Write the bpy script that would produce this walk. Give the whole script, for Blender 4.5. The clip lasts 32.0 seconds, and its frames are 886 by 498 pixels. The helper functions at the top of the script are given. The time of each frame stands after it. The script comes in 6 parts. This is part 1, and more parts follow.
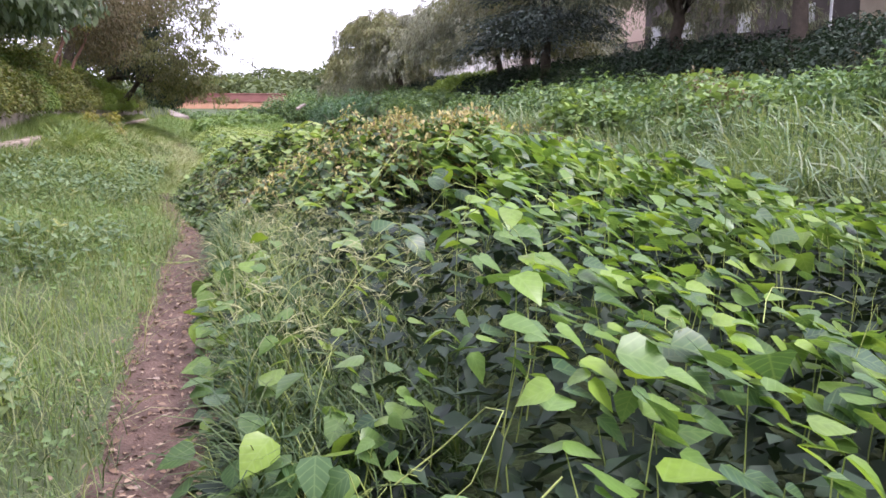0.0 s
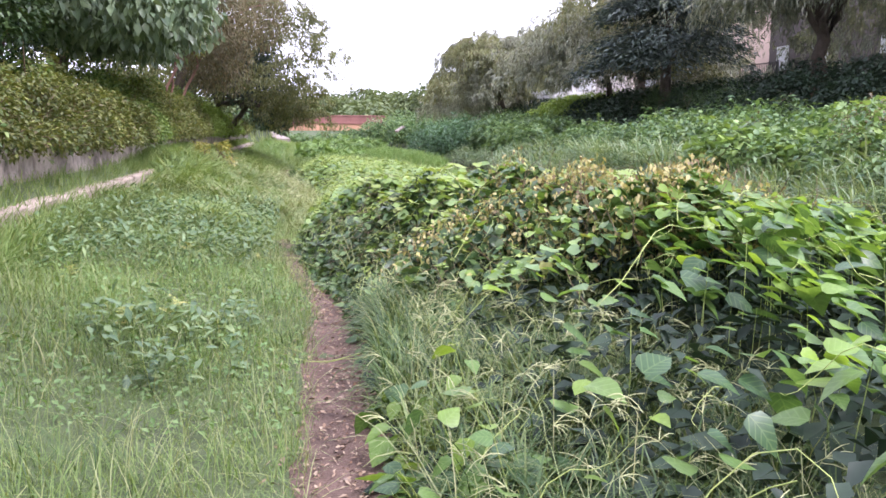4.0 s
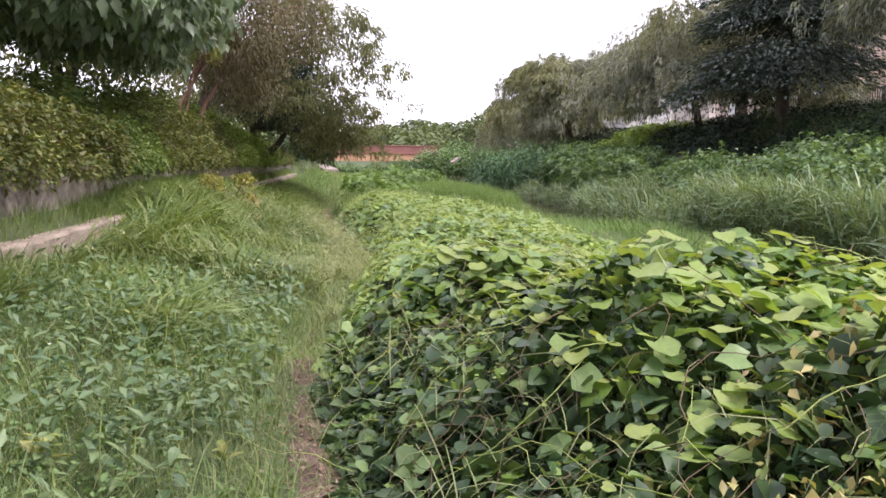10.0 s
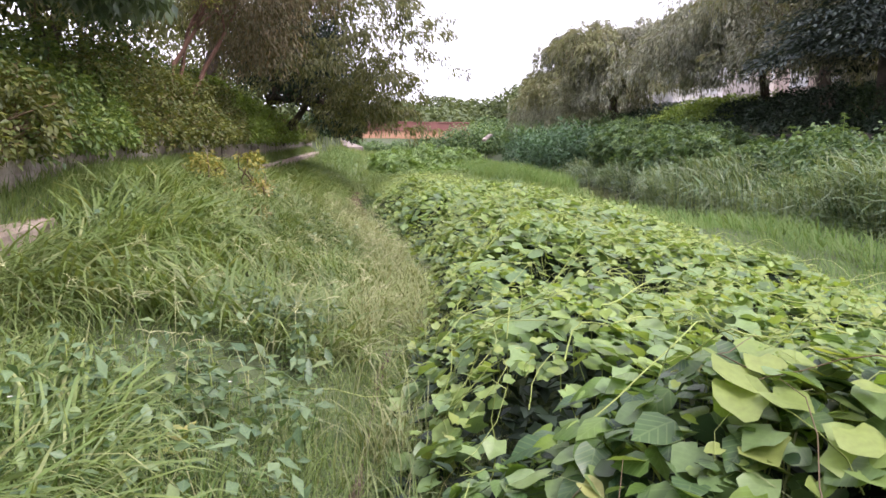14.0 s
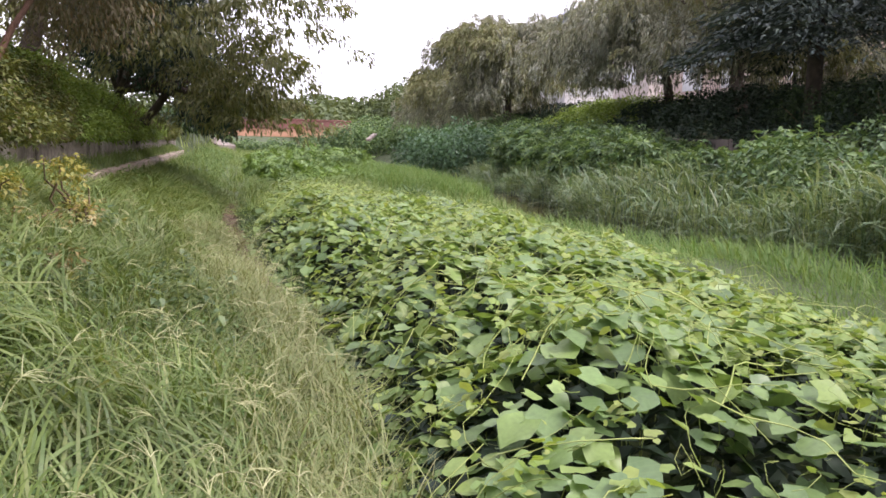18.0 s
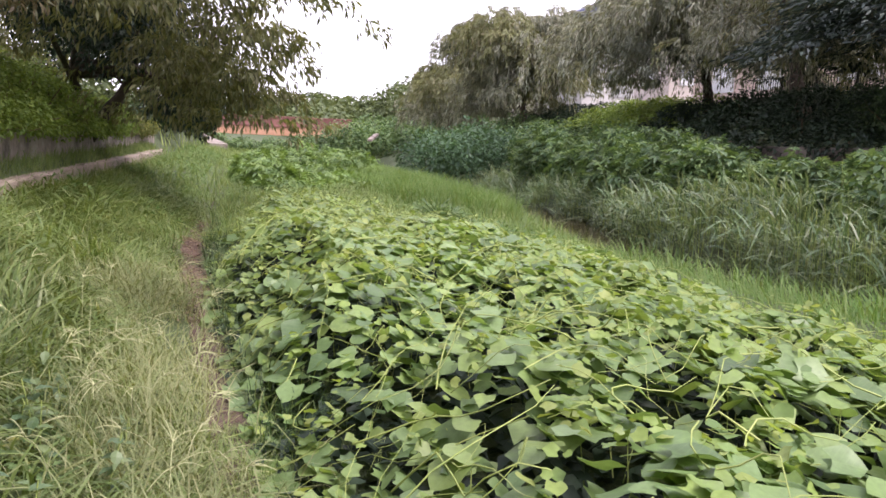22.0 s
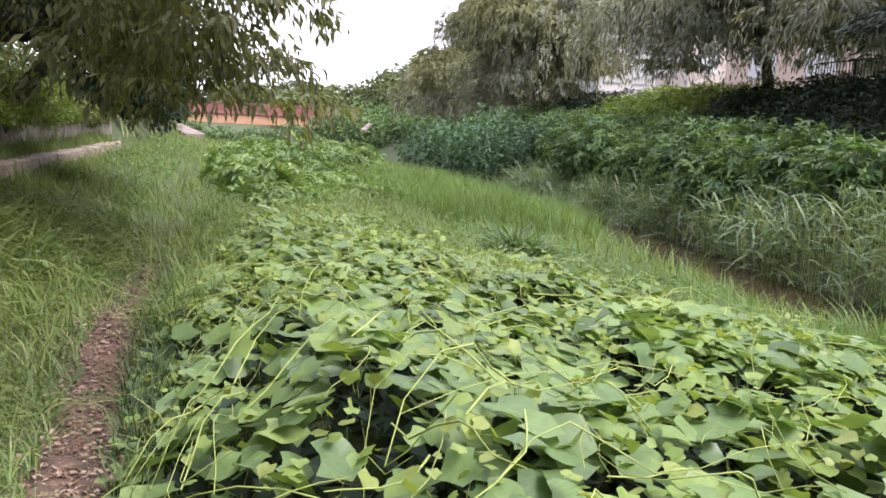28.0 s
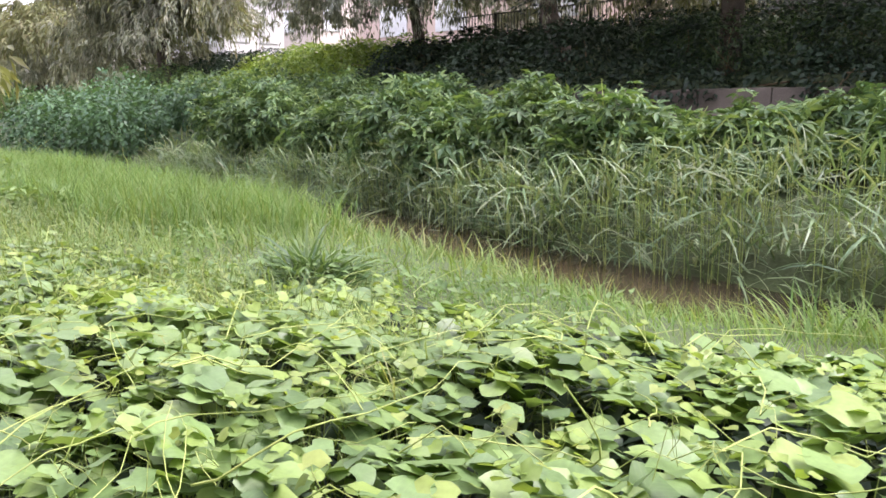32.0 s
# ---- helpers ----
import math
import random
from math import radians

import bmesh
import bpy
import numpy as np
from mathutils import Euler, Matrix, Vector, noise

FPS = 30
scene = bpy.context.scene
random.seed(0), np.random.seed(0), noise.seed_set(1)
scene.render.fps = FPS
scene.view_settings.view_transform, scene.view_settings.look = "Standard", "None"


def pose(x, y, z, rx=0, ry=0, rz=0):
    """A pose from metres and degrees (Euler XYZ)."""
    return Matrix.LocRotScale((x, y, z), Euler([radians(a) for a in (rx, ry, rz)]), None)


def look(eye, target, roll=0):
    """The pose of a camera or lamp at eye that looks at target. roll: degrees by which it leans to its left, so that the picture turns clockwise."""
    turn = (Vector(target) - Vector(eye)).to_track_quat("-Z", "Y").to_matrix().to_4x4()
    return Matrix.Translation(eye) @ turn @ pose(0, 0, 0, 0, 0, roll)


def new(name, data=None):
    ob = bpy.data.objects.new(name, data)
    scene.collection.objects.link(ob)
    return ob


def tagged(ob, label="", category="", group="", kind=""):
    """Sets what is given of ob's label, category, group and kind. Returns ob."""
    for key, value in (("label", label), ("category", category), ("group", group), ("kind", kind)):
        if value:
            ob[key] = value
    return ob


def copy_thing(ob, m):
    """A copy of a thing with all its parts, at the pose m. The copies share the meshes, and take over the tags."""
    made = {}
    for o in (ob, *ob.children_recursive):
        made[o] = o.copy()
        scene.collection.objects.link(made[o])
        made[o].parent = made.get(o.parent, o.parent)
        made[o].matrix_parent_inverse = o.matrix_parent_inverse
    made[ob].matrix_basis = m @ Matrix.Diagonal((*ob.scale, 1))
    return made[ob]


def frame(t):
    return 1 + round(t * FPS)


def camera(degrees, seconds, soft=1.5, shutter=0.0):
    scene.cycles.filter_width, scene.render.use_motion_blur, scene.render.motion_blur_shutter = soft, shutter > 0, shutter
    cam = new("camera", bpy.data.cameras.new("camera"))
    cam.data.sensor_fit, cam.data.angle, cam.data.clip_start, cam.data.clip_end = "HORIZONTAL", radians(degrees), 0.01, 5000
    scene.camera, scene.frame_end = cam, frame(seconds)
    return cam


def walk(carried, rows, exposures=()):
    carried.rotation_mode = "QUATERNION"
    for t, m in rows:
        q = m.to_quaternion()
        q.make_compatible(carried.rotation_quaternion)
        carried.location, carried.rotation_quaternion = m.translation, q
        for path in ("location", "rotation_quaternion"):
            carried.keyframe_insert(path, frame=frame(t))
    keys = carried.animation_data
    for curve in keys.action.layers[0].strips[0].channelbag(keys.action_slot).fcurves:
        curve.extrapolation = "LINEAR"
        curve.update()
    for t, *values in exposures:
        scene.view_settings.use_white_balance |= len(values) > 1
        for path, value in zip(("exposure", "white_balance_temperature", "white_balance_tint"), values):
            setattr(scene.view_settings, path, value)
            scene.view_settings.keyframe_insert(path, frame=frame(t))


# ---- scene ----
cam = camera(58.0, 32.0, soft=1.6)
METRES, EYE, TILT, LEAN, TURN = 27.0, 1.35, -10.0, 0.0, -16.0
ROWS = [
    (0.0, 0.0, 0.0, 0.0, -0.0, 0.0, 0.0),
    (0.5, 0.0003, -0.003, 0.0062, 0.35, -2.44, -0.25),
    (1.0, -0.0018, -0.0025, 0.0089, 1.1, -2.6, -1.08),
    (1.5, -0.0088, 0.0026, 0.0106, -0.24, -1.12, -0.7),
    (2.0, -0.0152, 0.0088, 0.0112, 1.48, -0.88, -0.89),
    (2.5, -0.0187, 0.021, 0.0132, 5.62, 0.3, -1.55),
    (3.0, -0.0217, 0.0321, 0.0147, 7.43, 0.26, -2.3),
    (3.5, -0.0276, 0.0455, 0.0173, 6.98, 1.17, -1.6),
    (5.5, -0.0468, 0.1014, 0.0265, 4.57, 1.56, -1.95),
    (6.0, -0.0504, 0.1167, 0.0294, 5.86, 1.85, -2.59),
    (6.5, -0.0549, 0.1322, 0.0322, 5.27, 2.78, -2.64),
    (7.0, -0.0583, 0.1478, 0.0342, 5.67, 3.09, -2.09),
    (7.5, -0.0624, 0.1624, 0.0371, 7.91, 3.13, -2.71),
    (8.0, -0.068, 0.1787, 0.0398, 8.0, 2.9, -2.53),
    (8.5, -0.0716, 0.1957, 0.042, 7.6, 2.86, -1.82),
    (9.0, -0.0753, 0.2122, 0.0445, 7.42, 2.53, -2.22),
    (9.5, -0.0807, 0.2301, 0.0479, 7.31, 2.61, -2.59),
    (10.0, -0.0852, 0.248, 0.0513, 9.62, 3.44, -2.25),
    (10.5, -0.0904, 0.2651, 0.0541, 11.4, 4.09, -3.57),
    (11.0, -0.0953, 0.2824, 0.0571, 10.99, 4.9, -3.45),
    (11.5, -0.0993, 0.3001, 0.0599, 11.67, 4.26, -3.51),
    (12.0, -0.1055, 0.3164, 0.0619, 13.57, 3.45, -4.42),
    (12.5, -0.1121, 0.3317, 0.0639, 13.16, 2.17, -4.17),
    (13.0, -0.1184, 0.3477, 0.067, 12.95, 0.87, -3.81),
    (13.5, -0.1269, 0.3632, 0.0698, 12.61, 1.4, -3.9),
    (14.0, -0.1339, 0.3781, 0.0724, 11.15, 1.8, -2.62),
    (14.5, -0.1386, 0.3938, 0.076, 10.37, 2.84, -1.73),
    (16.5, -0.1621, 0.4575, 0.0863, 6.42, 1.87, -3.44),
    (17.0, -0.1675, 0.4738, 0.0893, 5.81, 1.79, -2.74),
    (17.5, -0.172, 0.4898, 0.0922, 4.92, 2.19, -2.39),
    (18.0, -0.1768, 0.5064, 0.0953, 2.29, 2.12, -1.95),
    (18.5, -0.1806, 0.5236, 0.0988, 2.65, 2.63, -2.04),
    (19.0, -0.1853, 0.5406, 0.1007, 3.8, 2.87, -2.52),
    (19.5, -0.1884, 0.5558, 0.1032, 2.86, 1.52, -1.94),
    (20.0, -0.1905, 0.5716, 0.1068, 2.28, 2.47, -2.14),
    (20.5, -0.1943, 0.5886, 0.1085, 2.73, 2.92, -3.19),
    (21.0, -0.1971, 0.6059, 0.1117, 0.22, 2.6, -2.22),
    (21.5, -0.1997, 0.6231, 0.1158, 0.83, 2.27, -2.66),
    (22.0, -0.2041, 0.6408, 0.1187, 2.0, 2.23, -2.85),
    (22.5, -0.207, 0.658, 0.121, 2.26, 1.48, -2.16),
    (23.0, -0.2097, 0.6745, 0.1248, 4.27, 2.17, -2.34),
    (23.5, -0.2137, 0.69, 0.1287, 3.82, 3.47, -2.42),
    (24.0, -0.2157, 0.7048, 0.1317, 1.88, 4.5, -1.44),
    (24.5, -0.2174, 0.7157, 0.1336, -0.18, 3.98, -1.25),
    (26.5, -0.2355, 0.7661, 0.1406, -0.69, 1.89, -2.23),
    (27.0, -0.2409, 0.7805, 0.1427, 0.06, 0.85, -2.7),
    (27.5, -0.2454, 0.7968, 0.1463, 2.55, 1.7, -2.75),
    (28.0, -0.2514, 0.8132, 0.1481, 0.76, 1.62, -2.89),
    (28.5, -0.2572, 0.8279, 0.1498, -0.38, 0.32, -2.43),
    (29.0, -0.2631, 0.8439, 0.1537, -0.38, -0.15, -2.14),
    (29.5, -0.2706, 0.8595, 0.1557, -1.25, 0.55, -2.89),
    (30.0, -0.2763, 0.8763, 0.1576, -2.63, 0.63, -2.96),
    (30.5, -0.2814, 0.8904, 0.1606, -6.1, -0.07, -1.7),
    (31.0, -0.2858, 0.9027, 0.1628, -16.25, -1.07, 1.39),
    (31.5, -0.2872, 0.915, 0.165, -21.53, -1.58, 3.2),
    (32.0, -0.2887, 0.9241, 0.1671, -25.84, -1.31, 4.49),
]
EXPO = [(0.0, 0.62, 6150, 27), (1.0, 0.77, 5400, 17), (2.0, 0.85, 5800, 18), (3.0, 0.9, 5900, 22), (6.0, 0.9, 6250, 28), (7.0, 0.6, 6350, 26), (8.0, 0.35, 6400, 23), (9.0, 0.47, 6400, 24), (10.0, 0.45, 6500, 22), (11.0, -0.15, 6500, 24), (12.3, -0.06, 6500, 24), (13.0, 0.55, 6400, 25), (17.0, 0.38, 6450, 25), (19.0, 0.44, 6500, 25), (22.5, 0.5, 6500, 26), (24.0, 0.0, 6500, 23), (26.5, 0.3, 6400, 23), (28.0, 0.6, 6400, 20), (29.0, 0.55, 5950, 22), (30.3, 0.62, 6000, 22), (31.2, 0.82, 6450, 22), (32.0, 1.12, 6450, 23)]
walk(cam, [(t, pose(0, 0, EYE, TILT, LEAN, TURN) @ pose(METRES * x, METRES * y, METRES * z, 90 + pitch, roll, yaw)) for t, x, y, z, yaw, pitch, roll in ROWS], EXPO)

# ---- world and sun: a bright, hazy, overcast sky ----
world = bpy.data.worlds.new("world")
scene.world = world
world.use_nodes = True
wn, wl = world.node_tree.nodes, world.node_tree.links
sky = wn.new("ShaderNodeTexSky")
sky.sky_type, sky.sun_disc = "NISHITA", False
sky.sun_elevation, sky.sun_rotation = radians(54), radians(130)
sky.air_density, sky.dust_density, sky.ozone_density = 1.0, 2.0, 1.0
pale = wn.new("ShaderNodeHueSaturation")
pale.inputs["Saturation"].default_value = 0.18
pale.inputs["Value"].default_value = 1.0
wl.new(sky.outputs[0], pale.inputs["Color"])
cloud = wn.new("ShaderNodeMix")  # an even layer of thin white cloud over the clear sky
cloud.data_type = "RGBA"
cloud.inputs[0].default_value = 0.85
wl.new(pale.outputs[0], cloud.inputs[6])
cloud.inputs[7].default_value = (10.6, 10.8, 12.0, 1)
wl.new(cloud.outputs[2], wn["Background"].inputs["Color"])
wn["Background"].inputs["Strength"].default_value = 0.15
sun_data = bpy.data.lights.new("sun", "SUN")
sun_data.energy, sun_data.angle, sun_data.color = 3.3, radians(24), (1.0, 0.96, 0.9)
sun = new("sun", sun_data)
sun.matrix_world = look((0, 0, 60), (-33, 28, 0))


# ---- materials ----
def mat(name, build):
    m = bpy.data.materials.new(name)
    m.use_nodes = True
    nt = m.node_tree
    build(nt, nt.nodes, nt.links, nt.nodes["Principled BSDF"])
    return m


def ramp(n, stops):
    r = n.new("ShaderNodeValToRGB")
    e = r.color_ramp.elements
    while len(e) < len(stops):
        e.new(0.5)
    for k, (p, c) in enumerate(stops):
        e[k].position, e[k].color = p, (*c, 1)
    return r


def leafy(name, colors, rough=0.5, through_light=0.35, veins=0.0, patch=0.5, spec=0.4):
    """Leaves: each its own shade, larger patches of drift, light that shines through."""
    def build(nt, n, l, p):
        geo, info = n.new("ShaderNodeNewGeometry"), n.new("ShaderNodeObjectInfo")
        add, frac = n.new("ShaderNodeMath"), n.new("ShaderNodeMath")
        add.operation, frac.operation = "ADD", "FRACT"
        l.new(geo.outputs["Random Per Island"], add.inputs[0])
        l.new(info.outputs["Random"], add.inputs[1])
        l.new(add.outputs[0], frac.inputs[0])
        k = len(colors) - 1
        r = ramp(n, [(i / k, c) for i, c in enumerate(colors)])
        l.new(frac.outputs[0], r.inputs[0])
        noise_t = n.new("ShaderNodeTexNoise")
        noise_t.inputs["Scale"].default_value, noise_t.inputs["Detail"].default_value = 0.7, 4
        l.new(geo.outputs["Position"], noise_t.inputs["Vector"])
        hsv = n.new("ShaderNodeHueSaturation")
        mp = n.new("ShaderNodeMapRange")
        mp.inputs["From Min"].default_value, mp.inputs["From Max"].default_value = 0.3, 0.7
        mp.inputs["To Min"].default_value, mp.inputs["To Max"].default_value = 1 - patch, 1 + patch
        l.new(noise_t.outputs[0], mp.inputs[0])
        l.new(mp.outputs[0], hsv.inputs["Value"])
        l.new(r.outputs[0], hsv.inputs["Color"])
        out = hsv.outputs[0]
        fine = n.new("ShaderNodeTexNoise")
        fine.inputs["Scale"].default_value, fine.inputs["Detail"].default_value = 45, 3
        l.new(geo.outputs["Position"], fine.inputs["Vector"])
        mixf = n.new("ShaderNodeMix")
        mixf.data_type, mixf.blend_type = "RGBA", "OVERLAY"
        mixf.inputs[0].default_value = 0.25
        l.new(out, mixf.inputs[6])
        l.new(fine.outputs[0], mixf.inputs[7])
        out = mixf.outputs[2]
        if veins:
            uv, sep = n.new("ShaderNodeUVMap"), n.new("ShaderNodeSeparateXYZ")
            l.new(uv.outputs[0], sep.inputs[0])
            ab = n.new("ShaderNodeMath")
            ab.operation = "ABSOLUTE"
            l.new(sep.outputs[0], ab.inputs[0])
            side = n.new("ShaderNodeMath")
            side.operation = "MULTIPLY_ADD"
            l.new(ab.outputs[0], side.inputs[0])
            side.inputs[1].default_value = -0.9
            l.new(sep.outputs[1], side.inputs[2])
            saw = n.new("ShaderNodeMath")
            saw.operation = "PINGPONG"
            l.new(side.outputs[0], saw.inputs[0])
            saw.inputs[1].default_value = 0.1
            lo = n.new("ShaderNodeMath")
            lo.operation = "MINIMUM"
            l.new(ab.outputs[0], lo.inputs[0])
            l.new(saw.outputs[0], lo.inputs[1])
            vr = ramp(n, [(0.0, (1, 1, 1)), (0.03, (0, 0, 0))])
            l.new(lo.outputs[0], vr.inputs[0])
            mv = n.new("ShaderNodeMix")
            mv.data_type = "RGBA"
            fac = n.new("ShaderNodeMath")
            fac.operation = "MULTIPLY"
            fac.inputs[1].default_value = veins
            l.new(vr.outputs[0], fac.inputs[0])
            l.new(fac.outputs[0], mv.inputs[0])
            l.new(out, mv.inputs[6])
            mv.inputs[7].default_value = (0.3, 0.42, 0.16, 1)
            out = mv.outputs[2]
            bump = n.new("ShaderNodeBump")
            bump.inputs["Strength"].default_value, bump.inputs["Distance"].default_value = 0.35, 0.004
            l.new(lo.outputs[0], bump.inputs["Height"])
            l.new(bump.outputs[0], p.inputs["Normal"])
        l.new(out, p.inputs["Base Color"])
        p.inputs["Roughness"].default_value = rough
        p.inputs["Specular IOR Level"].default_value = spec
        tr, mix = n.new("ShaderNodeBsdfTranslucent"), n.new("ShaderNodeMixShader")
        warm = n.new("ShaderNodeMix")
        warm.data_type, warm.blend_type = "RGBA", "MULTIPLY"
        warm.inputs[0].default_value = 1.0
        l.new(out, warm.inputs[6])
        warm.inputs[7].default_value = (1.25, 1.2, 0.5, 1)
        l.new(warm.outputs[2], tr.inputs["Color"])
        mix.inputs[0].default_value = through_light
        l.new(p.outputs[0], mix.inputs[1])
        l.new(tr.outputs[0], mix.inputs[2])
        l.new(mix.outputs[0], n["Material Output"].inputs["Surface"])
    return mat(name, build)


def rough_mat(name, stops, scale=3.0, rough=0.85, bump=0.4, fine=40.0, dist=0.02, metal=0.0):
    """Mineral, painted or bark surface: two scales of noise, a colour ramp and relief."""
    def build(nt, n, l, p):
        geo, info = n.new("ShaderNodeNewGeometry"), n.new("ShaderNodeObjectInfo")
        big, small = n.new("ShaderNodeTexNoise"), n.new("ShaderNodeTexNoise")
        for t, s in ((big, scale), (small, fine)):
            t.inputs["Scale"].default_value, t.inputs["Detail"].default_value = s, 6
            l.new(geo.outputs["Position"], t.inputs["Vector"])
        mx = n.new("ShaderNodeMath")
        mx.operation = "MULTIPLY_ADD"
        l.new(small.outputs[0], mx.inputs[0])
        mx.inputs[1].default_value = 0.45
        half = n.new("ShaderNodeMath")
        half.operation = "MULTIPLY_ADD"
        l.new(big.outputs[0], half.inputs[0])
        half.inputs[1].default_value, half.inputs[2].default_value = 0.9, -0.2
        l.new(half.outputs[0], mx.inputs[2])
        rnd = n.new("ShaderNodeMath")
        rnd.operation = "MULTIPLY_ADD"
        l.new(info.outputs["Random"], rnd.inputs[0])
        rnd.inputs[1].default_value = 0.12
        l.new(mx.outputs[0], rnd.inputs[2])
        r = ramp(n, stops)
        l.new(rnd.outputs[0], r.inputs[0])
        l.new(r.outputs[0], p.inputs["Base Color"])
        p.inputs["Roughness"].default_value, p.inputs["Metallic"].default_value = rough, metal
        b = n.new("ShaderNodeBump")
        b.inputs["Strength"].default_value, b.inputs["Distance"].default_value = bump, dist
        l.new(small.outputs[0], b.inputs["Height"])
        l.new(b.outputs[0], p.inputs["Normal"])
    return mat(name, build)


M_GOURD = leafy("gourd leaf", [(0.09, 0.155, 0.06), (0.155, 0.25, 0.09), (0.21, 0.315, 0.115), (0.13, 0.215, 0.09), (0.27, 0.375, 0.11), (0.18, 0.285, 0.105)], 0.42, 0.34, 0.12, 0.18, 0.5)
M_SHOOT = leafy("young gourd leaf", [(0.2, 0.3, 0.075), (0.26, 0.36, 0.1), (0.3, 0.36, 0.11), (0.17, 0.27, 0.08)], 0.45, 0.4, 0, 0.15)
M_VINE = leafy("vine leaf", [(0.035, 0.08, 0.04), (0.07, 0.14, 0.05), (0.14, 0.25, 0.05), (0.045, 0.1, 0.05), (0.22, 0.34, 0.05), (0.09, 0.17, 0.07), (0.18, 0.3, 0.05)], 0.36, 0.42, 0.25, 0.25, 0.5)
M_GRASS = leafy("grass", [(0.1, 0.165, 0.052), (0.15, 0.228, 0.074), (0.205, 0.278, 0.096), (0.12, 0.19, 0.064), (0.3, 0.325, 0.15)], 0.55, 0.38, 0, 0.3, 0.28)
M_LONGGRASS = leafy("long bank grass", [(0.095, 0.155, 0.048), (0.15, 0.22, 0.066), (0.21, 0.275, 0.09), (0.115, 0.175, 0.058), (0.3, 0.33, 0.145)], 0.45, 0.35, 0, 0.25)
M_BENT = leafy("long grass", [(0.03, 0.064, 0.022), (0.05, 0.096, 0.032), (0.08, 0.135, 0.044), (0.15, 0.2, 0.075)], 0.5, 0.35, 0, 0.3)
M_PALE = leafy("pale grass", [(0.2, 0.25, 0.1), (0.27, 0.29, 0.14), (0.22, 0.27, 0.11), (0.33, 0.32, 0.17)], 0.6, 0.3, 0, 0.2)
M_SEDGE = leafy("sedge", [(0.095, 0.18, 0.052), (0.125, 0.215, 0.068), (0.165, 0.25, 0.088), (0.2, 0.265, 0.11)], 0.62, 0.38, 0, 0.2, 0.15)
M_REED = leafy("reed", [(0.085, 0.145, 0.08), (0.135, 0.21, 0.11), (0.2, 0.27, 0.15), (0.25, 0.285, 0.18)], 0.42, 0.3, 0, 0.25)
M_WEED = leafy("weed leaf", [(0.065, 0.12, 0.06), (0.1, 0.165, 0.08), (0.135, 0.205, 0.1), (0.18, 0.24, 0.1)], 0.45, 0.3, 0.2, 0.25)
M_SHRUB = leafy("shrub leaf", [(0.055, 0.11, 0.05), (0.095, 0.17, 0.072), (0.14, 0.225, 0.09), (0.19, 0.275, 0.11)], 0.45, 0.3, 0, 0.3)
M_BUSHBLUE = leafy("blue-green shrub leaf", [(0.05, 0.105, 0.062), (0.075, 0.148, 0.075), (0.1, 0.19, 0.088)], 0.45, 0.3, 0, 0.2)
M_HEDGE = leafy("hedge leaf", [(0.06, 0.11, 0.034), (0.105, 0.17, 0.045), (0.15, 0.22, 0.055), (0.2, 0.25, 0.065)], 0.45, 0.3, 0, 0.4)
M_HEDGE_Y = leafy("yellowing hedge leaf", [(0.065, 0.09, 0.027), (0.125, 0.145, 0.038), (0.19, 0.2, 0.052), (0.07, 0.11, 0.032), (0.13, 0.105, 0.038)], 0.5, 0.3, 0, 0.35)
# lit copy of the hedge green: sunlight painted into the leaf colour
M_HEDGE_LIT = leafy("sun-brightened hedge leaf", [(0.12, 0.2, 0.045), (0.19, 0.28, 0.06), (0.25, 0.33, 0.075)], 0.45, 0.35, 0, 0.25)
M_EVERGREEN = leafy("evergreen shrub leaf", [(0.03, 0.06, 0.026), (0.05, 0.09, 0.034), (0.075, 0.12, 0.04)], 0.45, 0.25, 0, 0.4)
# dark evergreen green, lowered further to paint shade in hedges and under creeper
M_DARK_SHADED = leafy("dark and shaded leaf", [(0.012, 0.026, 0.016), (0.02, 0.04, 0.022), (0.03, 0.056, 0.03)], 0.6, 0.15, 0, 0.25)
M_BIGLEAF = leafy("large tree leaf", [(0.09, 0.135, 0.085), (0.145, 0.2, 0.12), (0.215, 0.27, 0.165)], 0.35, 0.25, 0.15, 0.25)
M_WILLOW = leafy("left tree leaf", [(0.085, 0.1, 0.052), (0.135, 0.15, 0.072), (0.2, 0.21, 0.1), (0.12, 0.115, 0.065)], 0.42, 0.48, 0, 0.25)
M_RUSSET = leafy("russet leaf", [(0.1, 0.08, 0.045), (0.14, 0.11, 0.06), (0.1, 0.105, 0.05), (0.17, 0.12, 0.06)], 0.55, 0.25, 0, 0.25)
M_SILVER = leafy("silvery weeping leaf", [(0.12, 0.14, 0.115), (0.18, 0.2, 0.165), (0.26, 0.28, 0.235), (0.2, 0.21, 0.17)], 0.5, 0.3, 0, 0.4, 0.25)
M_GREYLEAF = leafy("grey weeping leaf", [(0.12, 0.135, 0.102), (0.205, 0.22, 0.165), (0.31, 0.32, 0.25), (0.25, 0.24, 0.195)], 0.55, 0.25, 0, 0.4, 0.2)
M_OLIVE = leafy("olive weeping leaf", [(0.13, 0.145, 0.075), (0.175, 0.19, 0.095), (0.225, 0.235, 0.12), (0.19, 0.165, 0.1)], 0.55, 0.25, 0, 0.3, 0.2)
M_CONIFER = leafy("conifer spray", [(0.03, 0.044, 0.044), (0.042, 0.062, 0.054), (0.06, 0.084, 0.064)], 0.55, 0.15, 0, 0.25)
# far leaves lightened and dulled: haze of distance painted into the colour
M_FAR = leafy("haze-lightened far leaf", [(0.085, 0.115, 0.06), (0.115, 0.15, 0.075), (0.15, 0.185, 0.09), (0.1, 0.13, 0.08)], 0.7, 0.25, 0, 0.4, 0.2)
